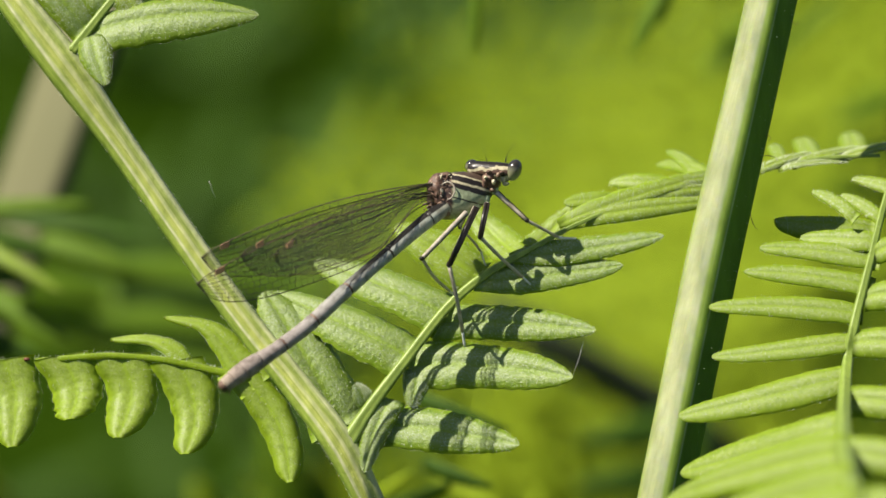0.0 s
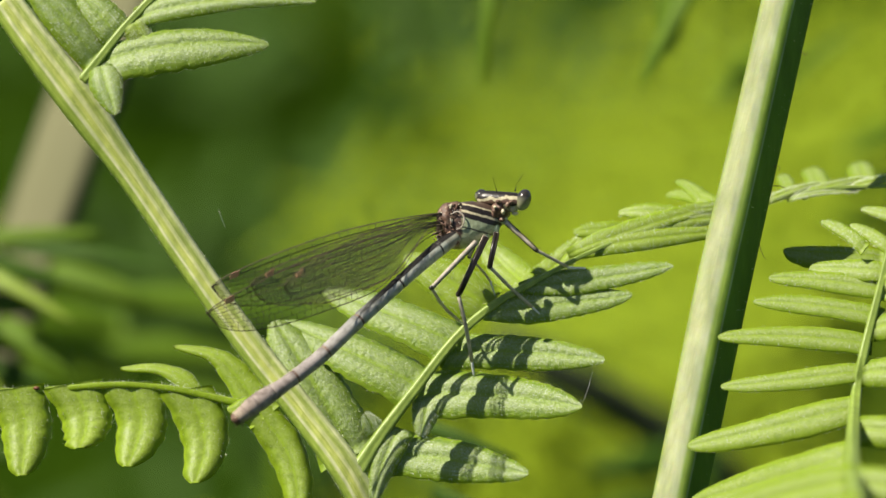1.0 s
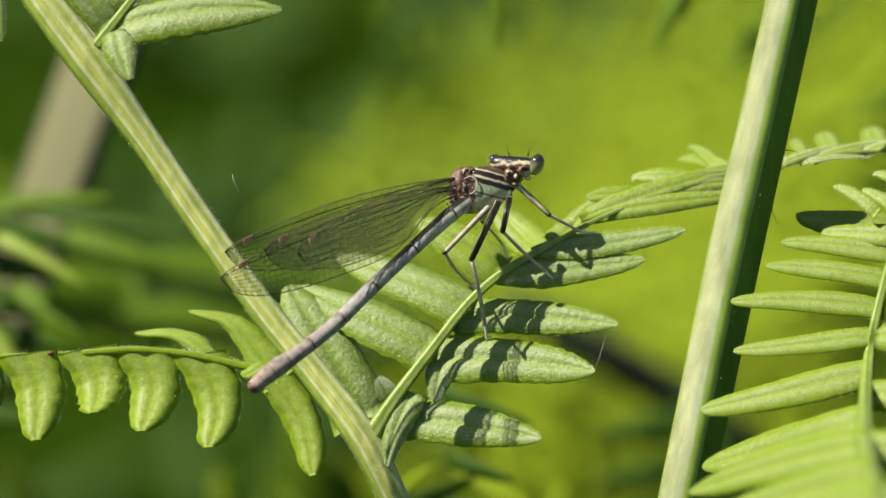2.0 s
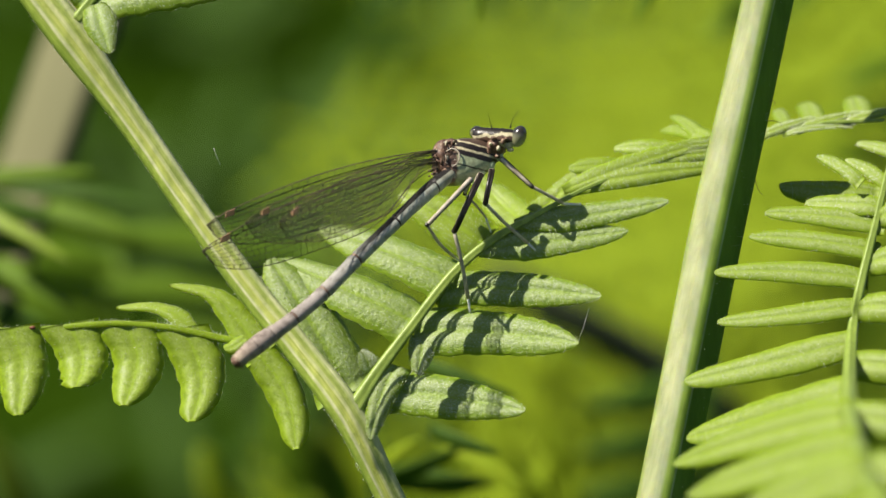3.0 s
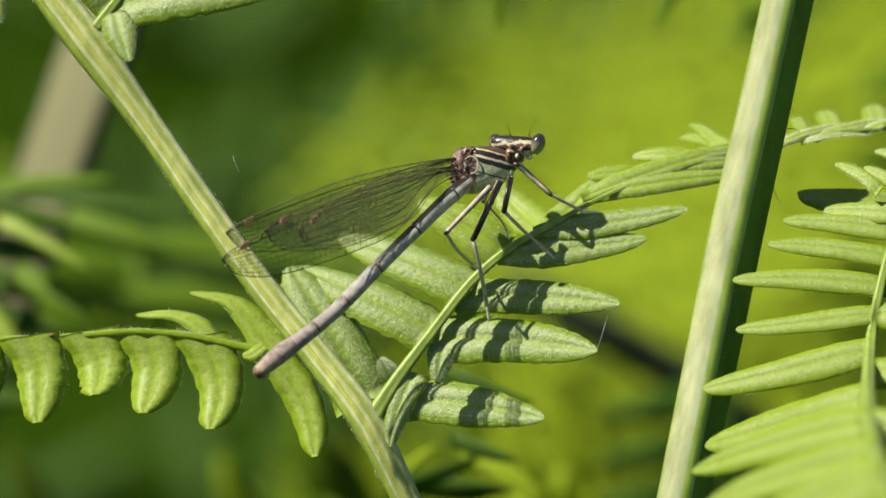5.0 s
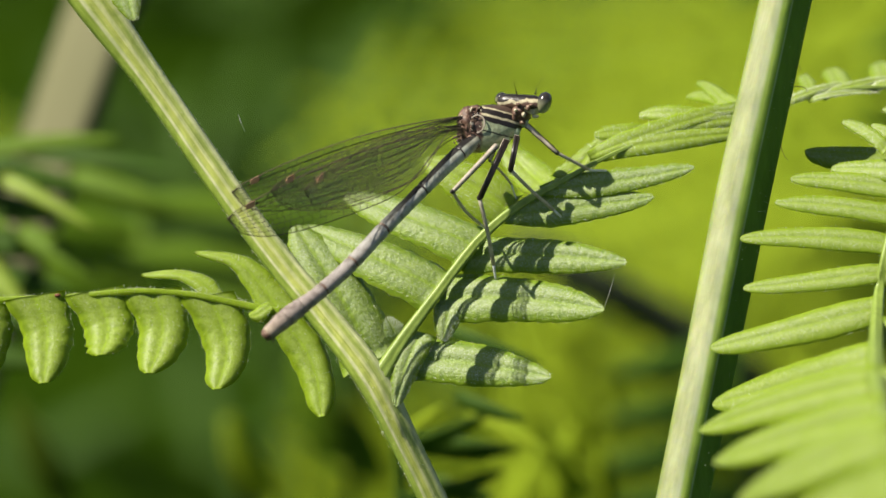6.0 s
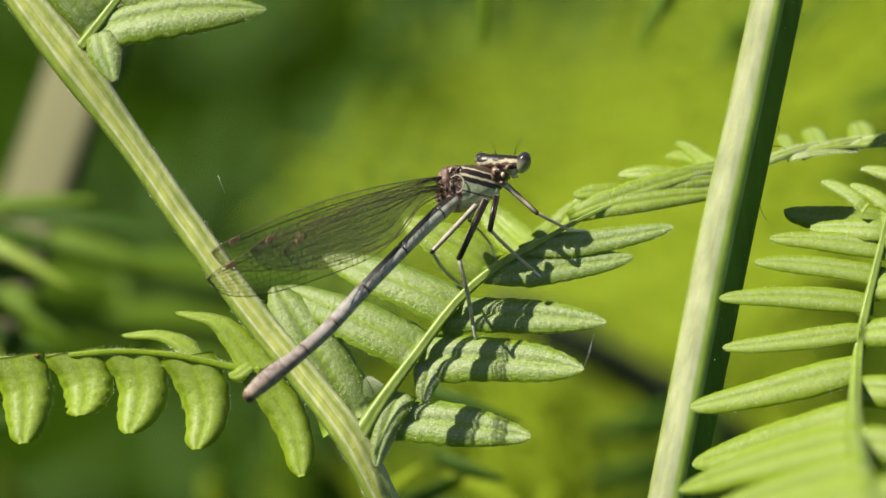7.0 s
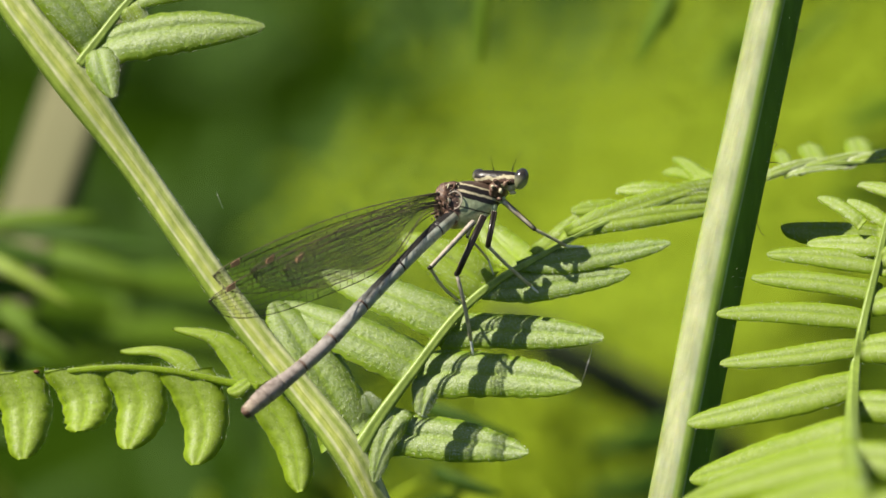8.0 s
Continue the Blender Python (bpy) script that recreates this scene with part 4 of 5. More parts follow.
leaflet(comb, V(44.45, 3.64, -6), V(40.84, 6.07, -3), 0.713, 0.713, BACK, LEAF_COMB, root=0.9, cup=0.14, arch=0.02, bow=-0.04, blunt=0.45, point=2.8, groove=0.02, hair=(40, 110))
leaflet(comb, V(47.09, 5.93, -5.6), V(41.97, 7.61, -2.6), 0.805, 0.713, BACK, LEAF_COMB, root=0.9, cup=0.14, arch=0.02, bow=-0.03, blunt=0.45, point=2.8, groove=0.02, hair=(40, 110))
leaflet(comb, V(44.68, 3.04, 2.6), V(34.85, 3.66, 3.6), 0.747, 2.31, BACK, LEAF_COMB, root=0.9, cup=0.14, arch=0.02, bow=0, blunt=0.45, point=2.8, groove=0.02, hair=(40, 110))
leaflet(comb, V(43.87, 1.57, -6.4), V(36.87, 1.86, -3.4), 1.15, 1.15, BACK, LEAF_COMB, root=0.9, cup=0.14, arch=0.02, bow=0, blunt=0.45, point=2.8, groove=0.02, hair=(40, 110))
leaflet(comb, V(44.28, -0.33, -6.6), V(32.90, 0.93, -4), 1.09, 1.15, BACK, LEAF_COMB, root=0.9, cup=0.14, arch=0.02, bow=-0.02, blunt=0.45, point=2.8, groove=0.02, hair=(40, 110))
leaflet(comb, V(43.70, -2.82, -7), V(31.35, -1.36, -4.4), 1.09, 1.15, BACK, LEAF_COMB, root=0.9, cup=0.14, arch=0.02, bow=-0.02, blunt=0.45, point=2.8, groove=0.02, hair=(40, 110))
leaflet(comb, V(42.58, -5.42, -7.4), V(27.93, -4.79, -5), 1.21, 1.24, BACK, LEAF_COMB, root=0.9, cup=0.14, arch=0.02, bow=-0.02, blunt=0.45, point=2.8, groove=0.02, hair=(40, 110))
leaflet(comb, V(41.66, -7.95, -8.1), V(28.15, -9.56, -6), 1.13, 1.13, BACK, LEAF_COMB, root=0.9, cup=0.14, arch=0.02, bow=0.02, blunt=0.45, point=2.8, groove=0.02, hair=(40, 110))
leaflet(comb, V(40.96, -11.25, -10.6), V(24.84, -15.21, -8), 1.57, 1.8, BACK, LEAF_COMB, root=0.9, cup=0.14, arch=0.02, bow=0.02, blunt=0.45, point=2.8, groove=0.02, hair=(40, 110))
leaflet(comb, V(39.20, -15.61, -22), V(25.00, -20.57, -9), 2.09, 2.09, BACK, LEAF_COMB, root=0.9, cup=0.14, arch=0.02, bow=0.02, blunt=0.45, point=2.8, groove=0.02, hair=(40, 110))
leaflet(comb, V(37, -17, -46), V(22.82, -22.25, -26), 2.145, 2.035, BACK, LEAF_COMB, root=0.8, cup=0.14, arch=0.02, hair=(40, 110))
leaflet(comb, V(36, -19, -65), V(23, -24, -48), 2.31, 2.145, BACK, LEAF_COMB, root=0.8, cup=0.14, arch=0.02, hair=(40, 110))
leaflet(comb, V(35, -20, -85), V(24, -26, -68), 2.42, 2.255, BACK, LEAF_COMB, root=0.8, cup=0.14, arch=0.02, hair=(40, 110))
leaflet(comb, V(35, -22, -105), V(25, -28, -88), 2.42, 2.255, BACK, LEAF_COMB, root=0.8, cup=0.14, arch=0.02, hair=(40, 110))
leaflet(comb, V(43.7, 0.6, -7), V(51.62, 2.21, -9), 1.43, 1.54, BACK, LEAF_COMB, root=0.8, hair=(40, 110))
leaflet(comb, V(42.68, -3.74, -7.5), V(52.05, -3.18, -10), 1.595, 1.65, BACK, LEAF_COMB, root=0.8, hair=(40, 110))
leaflet(comb, V(41.47, -8.05, -9), V(52.37, -8.53, -12), 1.705, 1.76, BACK, LEAF_COMB, root=0.8, hair=(40, 110))
leaflet(comb, V(39.96, -13.19, -18), V(51.28, -14.66, -22), 1.87, 1.87, BACK, LEAF_COMB, root=0.8, hair=(40, 110))
leaflet(comb, V(37, -17, -46), V(48, -19, -50), 1.98, 2.035, BACK, LEAF_COMB, root=0.8, hair=(40, 110))
leaflet(comb, V(36, -20, -78), V(45, -22, -82), 2.145, 2.145, BACK, LEAF_COMB, root=0.8, hair=(40, 110))


for owner, bm in HAIRS.items():
    part("leaf_hair", bm, HAIR, owner, "fine silvery down on the leaflets", smooth=False, kind="stuff")


# ---- the insect ----
fly = thing("damselfly", V(3.62, 5, -0.9), "slender brown and cream damselfly perched on a fern leaflet, wings folded", "insect")

# thorax: lofted, pale green below, dark above
th_line = spline([V(0.99, 6.22, 0.5), V(1.54, 6.06, 0.5), V(2.53, 5.78, 0.5), V(4.08, 6.17, 0.7), V(5.51, 6.61, 0.9), V(6.67, 7.11, 1.2), V(7.83, 7.56, 1.5)], 4)
th_r = [r * MM for r in spline([0.77, 1.54, 2.145, 2.2, 1.815, 1.265, 0.605], 4)]
bm = bmesh.new()
tube(bm, th_line, th_r, 28, None, lambda a, s: 1 - (0.32 if abs(a) < 1.57 else 0.68) * math.cos(a) ** 2)
thorax = part("thorax", bm, THORAX_SKIN, fly, "pale green flank with dark and cream stripes")


def strap(name, pts, widths, material, parent, out=None, label=""):
    """A flat raised ridge laid along the body."""
    line = spline(pts, 6)
    rr = [r * MM for r in spline(widths, 6)]
    bm = bmesh.new()
    tube(bm, line, rr, 8, out, lambda a, s: 0.45 + 0.55 * abs(math.sin(a)))
    return part(name, bm, material, parent, label)


# the knobbly wing bases: a lumpy swelling with plates and knobs on it
def lump(name, centre, a, b, c, rough_by, material, parent, seg=36, rings=26):
    bm = bmesh.new()
    ellipsoid(bm, centre, a, b, c, seg, rings)
    for v in bm.verts:
        out = (v.co - centre).normalized()
        q = v.co * 1400
        v.co += out * rough_by * MM * (noise.noise(q) + 0.5 * noise.noise(q * 2.3))
    return part(name, bm, material, parent)


lump("wing_base", V(2.05, 6.35, -0.1), RIGHT * 1.25 * MM, AWAY * 1.0 * MM, D(-0.12, 1, 0) * 1.8 * MM, 0.34, BROWN, thorax)
lump("wing_base", V(2.35, 7.85, 0.1), D(1, 0.1, 0) * 1.05 * MM, AWAY * 0.6 * MM, UP * 0.42 * MM, 0.22, BROWN, thorax, 24, 16)
rnd = random.Random(11)
for k in range(64):
    bm = bmesh.new()
    f, g = rnd.random(), rnd.uniform(0.0, 1)
    f = 0.4 + 0.6 * f if g < 0.25 else f
    c = V(0.8 + 2.5 * f - 0.33 * g, 8.05 - 3.55 * g, -0.25 - 0.85 * math.sin(math.pi * (0.1 + 0.8 * g)) * (0.7 + 0.35 * math.sin(math.pi * f)))
    r = 0.16 * rnd.uniform(0.35, 1.0) * MM
    turn = rnd.uniform(0, math.pi)
    ellipsoid(bm, c, D(math.cos(turn), math.sin(turn), 0) * r * rnd.uniform(1.0, 3.0), AWAY * r, D(-math.sin(turn), math.cos(turn), 0) * r * rnd.uniform(0.5, 1.0), 9, 6)
    part("wing_joint", bm, (BROWN, BLACK, BROWN, LEG_SKIN, BROWN, BLACK, BROWN, CREAM)[k % 8], thorax)
strap("collar_edge", [V(2.20, 7.03, -1.05), V(2.85, 7.30, -1.1), V(3.40, 6.97, -1.1), V(3.51, 6.37, -1.15), V(3.24, 5.82, -1.1), V(2.74, 5.54, -1)], [0.04, 0.07, 0.09, 0.08, 0.06, 0.04], LEG_SKIN, thorax)
strap("collar_edge", [V(1.32, 6.75, -0.9), V(1.87, 6.86, -1), V(2.36, 6.53, -1.1), V(2.20, 5.98, -1.1), V(1.65, 5.76, -0.95)], [0.04, 0.07, 0.06, 0.06, 0.04], LEG_SKIN, thorax)

# neck and head
bm = bmesh.new()
ellipsoid(bm, V(7, 7.44, 0.8), RIGHT * 1.045 * MM, AWAY * 0.935 * MM, UP * 0.935 * MM, 14, 9)
part("neck", bm, BROWN, fly)
lump("neck_shield", V(6.82, 7.54, 0.3), RIGHT * 0.75 * MM, AWAY * 0.7 * MM, D(0.3, 1, 0) * 0.85 * MM, 0.22, BROWN, fly, 24, 18)
bm = bmesh.new()
hx = D(3.96, -0.44, -0.6)
hz = (UP - hx * UP.dot(hx)).normalized()
hy = hx.cross(hz)
tube(bm, spline([V(4.85, 8.71, 1.2), V(5.4, 8.65, 1.1), V(6.67, 8.48, 0.8), V(7.76, 8.32, 0.6), V(8.7, 8.26, 0.5), V(9.25, 8.26, 0.5)], 3), [r * MM for r in spline([0.385, 0.715, 0.853, 0.935, 0.88, 0.44], 3)], 20)
head = part("head", bm, HEAD_SKIN, fly, "dumb-bell head, black with cream bands")
for c, rx, rz in ((V(8.25, 7.65, 0.1), 9, 11), (V(7.75, 7.97, -0.3), 6, 8), (V(8.47, 7.15, 0.2), 9, 5), (V(6.82, 8.30, -0.3), 7, 5), (V(7.31, 7.31, -0.4), 5, 7), (V(6.54, 7.75, -0.4), 5, 4), (V(7.21, 6.55, 0.2), 8, 6), (V(8.08, 8.24, -0.4), 6, 4)):
    bm = bmesh.new()
    ellipsoid(bm, c, RIGHT * rx * 0.040 * MM, AWAY * 0.40 * MM, UP * rz * 0.040 * MM, 10, 7)
    part("face_plate", bm, CREAM if rx in (9, 5) or (rx == 4 and rz == 5) else BROWN, head)
for c, rx, rz in ((V(9.30, 8.47, 0.2), 0.76, 1.08), (V(5.19, 8.94, 1.7), 0.62, 0.62)):
    bm = bmesh.new()
    ellipsoid(bm, c, hx * rx * MM, hy * rx * 1.2 * MM, (hz + hx * 0.12).normalized() * rz * MM, 24, 16)
    part("eye", bm, EYE, head, "glossy dark compound eye")
for pts in ((V(6.72, 9.19, 0.5), V(6.55, 9.85, 0.3), V(6.33, 10.67, 0.1)), (V(8.48, 9.3, 0.3), V(8.69, 10.07, 0.2), V(9.35, 11.06, 0.1))):
    bm = bmesh.new()
    ln = spline(list(pts), 6)
    tube(bm, ln, [(0.09 - 0.065 * min(1, i / 5)) * MM for i in range(len(ln))], 6)
    part("antenna", bm, BLACK, head)

# abdomen: ten segments, turned as one about the waist
waist = V(2.41, 4.66, -1.2)
bm = bmesh.new()
ellipsoid(bm, waist, RIGHT * 0.825 * MM, AWAY * 0.825 * MM, UP * 0.825 * MM, 14, 8)
abdomen = part("abdomen", bm, BROWN, fly, "long pale grey segmented abdomen with a dark back line", origin=waist)
ab_line = spline([V(2.74, 4.94, -1.1), V(0.44, 3.12, -2.5), V(-2.67, 0.22, -4.6), V(-6.45, -3.36, -7.1), V(-9.93, -6.85, -9.3), V(-13.12, -9.46, -11.1), V(-15.76, -11.31, -12.6), V(-17.75, -12.94, -13.8)], 8)
ab_r = spline([0.77, 0.797, 0.715, 0.743, 0.743, 0.743, 0.907, 0.66], 8)
cuts = [0, 6, 16, 24, 31, 38, 44, 49, 53, 56]
back_way = D(0.6, -0.68, 0.62)
for k in range(len(cuts) - 1):
    a, b = cuts[k], cuts[k + 1]
    pts, rr = [], []
    for i in range(a, b + 1):
        e = min(i - a, b - i)
        for h in ((0.0, 0.5) if i < b else (0.0,)):
            j = min(i + h, b)
            lo = int(j)
            hi = min(lo + 1, len(ab_line) - 1)
            pts.append(ab_line[lo].lerp(ab_line[hi], j - lo))
            near = min(j - a, b - j)
            rr.append((ab_r[lo] + (ab_r[hi] - ab_r[lo]) * (j - lo)) * MM * ((0.90 + 0.13 * math.exp(-((near - 0.6) / 0.5) ** 2) if near < 1.5 else 0.965) * (0.985 if near > 0 else 0.9) if k < 6 else (1.0 if near > 0 else 0.97)))
    bm = bmesh.new()
    tube(bm, pts, rr, 22, back_way, None, a / 56, b / 56)
    seg_ob = part("segment", bm, ABDOMEN, abdomen, origin=waist)
    if k in (1, 2, 3, 4, 5):
        bm = bmesh.new()
        t = (ab_line[a + 1] - ab_line[a]).normalized()
        tube(bm, [ab_line[a] - t * 0.0001, ab_line[a], ab_line[a] + t * 0.00012], [ab_r[a] * MM * 0.90, ab_r[a] * MM * 0.948, ab_r[a] * MM * 0.90], 18)
        part("joint_ring", bm, BLACK if k < 3 else BROWN, abdomen, origin=waist)
bm = bmesh.new()
ellipsoid(bm, V(-17.75, -12.94, -13.8), D(0.6, -0.7, 0) * 0.632 * MM, AWAY * 0.632 * MM, D(0.7, 0.6, 0) * 0.44 * MM, 14, 8)
part("tail_end", bm, BROWN, abdomen, origin=waist)
for pts in ((V(-17.59, -13.2, -13.8), V(-17.75, -13.68, -13.9)), (V(-17.16, -13.2, -13.8), V(-17.21, -13.79, -13.9))):
    bm = bmesh.new()
    tube(bm, [pts[0], pts[0].lerp(pts[1], 0.5), pts[1]], [0.09 * MM, 0.08 * MM, 0.03 * MM], 6)
    part("tail_hook", bm, BROWN, abdomen, origin=waist)


# wings
def wing(root, tip, lean, label):
    """One narrow-stalked wing: clear membrane, net of veins, and a red-brown spot near the tip."""
    axis = tip - root
    length = axis.length
    t = axis.normalized()
    low = (lean - t * lean.dot(t)).normalized()
    nrm = t.cross(low)

    def lead(s):
        return length * (0.010 - 0.054 * math.sin(math.pi * min(1, s)) ** (0.9 if s < 0.5 else 0.6))

    def trail(s):
        grow = 1 / (1 + math.exp(-(s - 0.19) * 16))
        end = max(0.0, 1 - ((s - 0.4) / 0.6) ** 3.4) ** 0.5 * (1 - 0.12 * s) if s > 0.4 else 1 - 0.12 * s
        return lead(s) + length * (0.018 * (1 - s ** 6) + 0.205 * grow * end)

    def spot(s, f):
        p = root + axis * s + low * (lead(s) * (1 - f) + trail(s) * f)
        return p + nrm * (0.00006 * math.sin(f * 16 + 1) * min(1, 4 * s) + 0.0003 * math.sin(2.2 * s))
    n, cols = 56, 10
    bm = bmesh.new()
    grid = [[bm.verts.new(spot(i / n, j / cols)) for j in range(cols + 1)] for i in range(n + 1)]
    for i in range(n):
        for j in range(cols):
            bm.faces.new((grid[i][j], grid[i + 1][j], grid[i + 1][j + 1], grid[i][j + 1]))
    ob = part("wing", bm, MEMBRANE, fly, label, origin=root)
    bm = bmesh.new()

    def vein(pts, w):
        tube(bm, pts, [w * MM] * len(pts), 4, nrm)
    fr = [0.0, 0.12, 0.24, 0.37, 0.50, 0.62, 0.74, 0.87, 1.0]
    for k, f in enumerate(fr):
        s0 = 0.0 if k < 5 or k == 8 else 0.18 + 0.06 * (k - 4)
        vein([spot(s0 + (1 - s0) * i / 30, f) for i in range(31)], 0.052 if k < 2 else 0.046 if k == 8 else 0.032 if k < 4 else 0.024)
    for k in range(8):
        s = 0.09 + 0.02 * k
        gap = 0.040 if k < 2 else 0.030
        while s < 0.985:
            if not (k >= 4 and s < 0.22 + 0.05 * (k - 4)):
                a, b = spot(s, fr[k]), spot(s + 0.004, fr[k + 1])
                vein([a, a.lerp(b, 0.5), b], 0.034 if k < 2 else 0.023)
            s += gap * (1 + 0.25 * math.sin(40 * s + k))
    part("venation", bm, VEIN, ob, "fine dark veins", origin=root, smooth=False, kind="stuff")
    bm = bmesh.new()
    vs = [spot(0.876, 0.0), spot(0.914, 0.0), spot(0.920, 0.16), spot(0.884, 0.16)]
    up_v = [bm.verts.new(v + nrm * 0.00009) for v in vs]
    dn_v = [bm.verts.new(v - nrm * 0.00009) for v in vs]
    bm.faces.new(up_v)
    bm.faces.new(dn_v[::-1])
    for i in range(4):
        bm.faces.new((up_v[i], dn_v[i], dn_v[(i + 1) % 4], up_v[(i + 1) % 4]))
    part("wing_spot", bm, STIGMA, ob, "red-brown spot", origin=root, smooth=False)
    return ob


DOWNWARD = D(0.25, -1, 0.25)
wings = [wing(V(1.21, 6.31, -1.2), V(-21.25, -2.25, -10.6), DOWNWARD, "clear folded wing with dark veins"),
         wing(V(1.21, 7.41, -1), V(-20.79, 0.27, -10.2), DOWNWARD, "clear folded wing with dark veins"),
         wing(V(1.1, 6.54, -0.6), V(-16.92, 0.48, -16), DOWNWARD, "clear folded wing with dark veins"),
         wing(V(1.1, 7.31, -0.5), V(-13.78, 0.37, -18), DOWNWARD, "clear folded wing with dark veins")]


# legs
def leg(pts, radii, tarsus_from, bristle=True, lines=((-0.95, 0.22), (0.92, 0.28))):
    """Femur, shin and foot through the given joints."""
    femur_m = bmesh.new()
    tube(femur_m, spline(pts[:2] if len(pts[:2]) > 2 else [pts[0], pts[0].lerp(pts[1], 0.5), pts[1]], 4), [radii[0] * MM * (1 - 0.25 * i / 8) for i in range(9)], 8)
    femur = part("leg", femur_m, LEG_SKIN, fly, "thin pale leg with a black stripe", origin=pts[0])
    ahead = (pts[1] - pts[0]).normalized()
    beside = ahead.cross(AWAY).normalized()
    for place, width in lines:
        off = (beside * place - AWAY * math.sqrt(max(0.0, 1 - place * place)) * 0.8) * radii[0] * MM
        stripe = bmesh.new()
        tube(stripe, [pts[0] + off, pts[0].lerp(pts[1], 0.5) + off * 0.88, pts[1] + off * 0.75], [radii[0] * width * MM] * 3, 6)
        part("leg_stripe", stripe, BLACK, femur, origin=pts[0])
    knee = bmesh.new()
    ellipsoid(knee, pts[1], RIGHT * radii[0] * 0.95 * MM, AWAY * radii[0] * 0.95 * MM, UP * radii[0] * 0.95 * MM, 8, 6)
    part("knee", knee, BLACK, femur, origin=pts[0])
    shin = bmesh.new()
    body = pts[1:tarsus_from + 1]
    ln = spline(body, 5)
    tube(shin, ln, [radii[1] * MM] * len(ln), 7)
    part("shin", shin, LEG_SKIN, femur, origin=pts[0])
    foot = bmesh.new()
    ln = spline(pts[tarsus_from:], 5)
    tube(foot, ln, [radii[2] * MM * (1 - 0.4 * i / len(ln)) for i in range(len(ln))], 6)
    part("foot", foot, WHITE_TIP, femur, "pale foot", origin=pts[0])
    if bristle:
        bm = bmesh.new()
        rnd = random.Random(len(ORIGIN))
        for a, b, cnt in ((pts[0], pts[1], 10), (pts[1], pts[2], 16)):
            t = (b - a).normalized()
            for k in range(cnt):
                p = a.lerp(b, (k + rnd.random()) / cnt)
                s = t.cross(AWAY).normalized() * (1 if k % 2 else -1)
                q = p + (s * 0.8 + t * 0.35 - AWAY * rnd.uniform(-0.3, 0.3)) * rnd.uniform(0.5, 0.95) * MM
                w = t * 0.03 * MM
                v = [bm.verts.new(p + w), bm.verts.new(p - w), bm.verts.new(p + AWAY * 0.02 * MM), bm.verts.new(q)]
                for f in ((v[0], v[1], v[3]), (v[1], v[2], v[3]), (v[2], v[0], v[3])):
                    bm.faces.new(f)
        part("bristles", bm, BROWN, femur, "fine bristles", origin=pts[0], smooth=False, kind="stuff")
    return femur


def hip(c, r):
    bm = bmesh.new()
    ellipsoid(bm, c, RIGHT * r * MM, AWAY * r * MM, UP * r * 1.3 * MM, 10, 6)
    part("hip", bm, PALE_GREEN, thorax)


for c, r in ((V(7.38, 6.6, 0.8), 0.42), (V(6.55, 5.7, 0.5), 0.45), (V(5.61, 5.0, 0.3), 0.45), (V(4.62, 4.45, 0.1), 0.42)):
    hip(c, r)
leg([V(7.6, 6.33, 0.4), V(10.57, 3.58, 0.3), V(13.6, 1.99, 2.5), V(13.94, 1.88, 2.8), V(15.44, 1.83, 3.1)], [0.253, 0.165, 0.176], 2)
leg([V(6.65, 5.28, -0.3), V(5.98, 1.97, -1.4), V(8.03, -0.06, 0.2), V(10.16, -1.93, 1.9), V(10.94, -2.65, 2.2)], [0.275, 0.176, 0.143], 3, True, ((-0.3, 0.75), (0.7, 0.6)))
leg([V(5.6, 4.89, -0.5), V(2.96, -0.71, -2.2), V(3.73, -4.06, -1.2), V(4.3, -7.22, 1), V(4.52, -8.72, 1.6)], [0.297, 0.198, 0.165], 3, True, ((-0.1, 0.8), (0.6, 0.75)))
leg([V(4.62, 4.35, -0.9), V(0.33, -0.11, -5.0), V(1.54, -1.92, -2.8), V(2.98, -3.26, 0.8), V(3.53, -3.7, 1.8)], [0.253, 0.165, 0.143], 3, True, ((0.95, 0.28),))
leg([V(4.51, 4.12, -0.3), V(4.02, 2.92, 0.4), V(5.3, 1.6, 1.8), V(6.08, 0.61, 2.8), V(6.59, -0.83, 3.2)], [0.198, 0.121, 0.11], 3, False)

# ---- spider silk ----
for pts in ((V(15, -11.63, 1.2), V(15.54, -10.14, 1), V(16.09, -8.21, 0.8)), (V(-19.66, 5.81, -2), V(-20.05, 6.74, -2), V(-20.27, 7.45, -2))):
    bm = bmesh.new()
    tube(bm, list(pts), [0.012 * MM] * 3, 4)
    tagged(part("silk_thread", bm, SILK, None, "", origin=pts[0]), "fine white spider silk thread on a leaflet tip", "spider silk")


# ---- the bracken behind ----
def far_pinna(bm, base, tip, wide, up, pairs, seed):
    """A whole side branch with its leaflets, simply cut."""
    rnd = random.Random(seed)
    axis = tip - base
    t = axis.normalized()
    n = (up - t * up.dot(t)).normalized()
    s = n.cross(t)
    tube(bm, [base, base.lerp(tip, 0.5) + n * axis.length * 0.03, tip], [0.8 * MM, 0.6 * MM, 0.3 * MM], 5)
    for k in range(pairs):
        f = (k + 0.6) / pairs
        p = base + axis * f + n * axis.length * 0.12 * f * (1 - f)
        ll = wide * (1 - f ** 1.6) ** 0.8 * rnd.uniform(0.85, 1.1)
        for sg in (1, -1):
            q = p + (s * sg + t * 0.35 + n * rnd.uniform(-0.25, 0.1)).normalized() * ll * MM
            blade(bm, p, q, ll * 0.16 + 0.8, ll * 0.16 + 0.8, n, ns=5, nc=2, cup=0.2, seed=seed + k, thick=0.3)


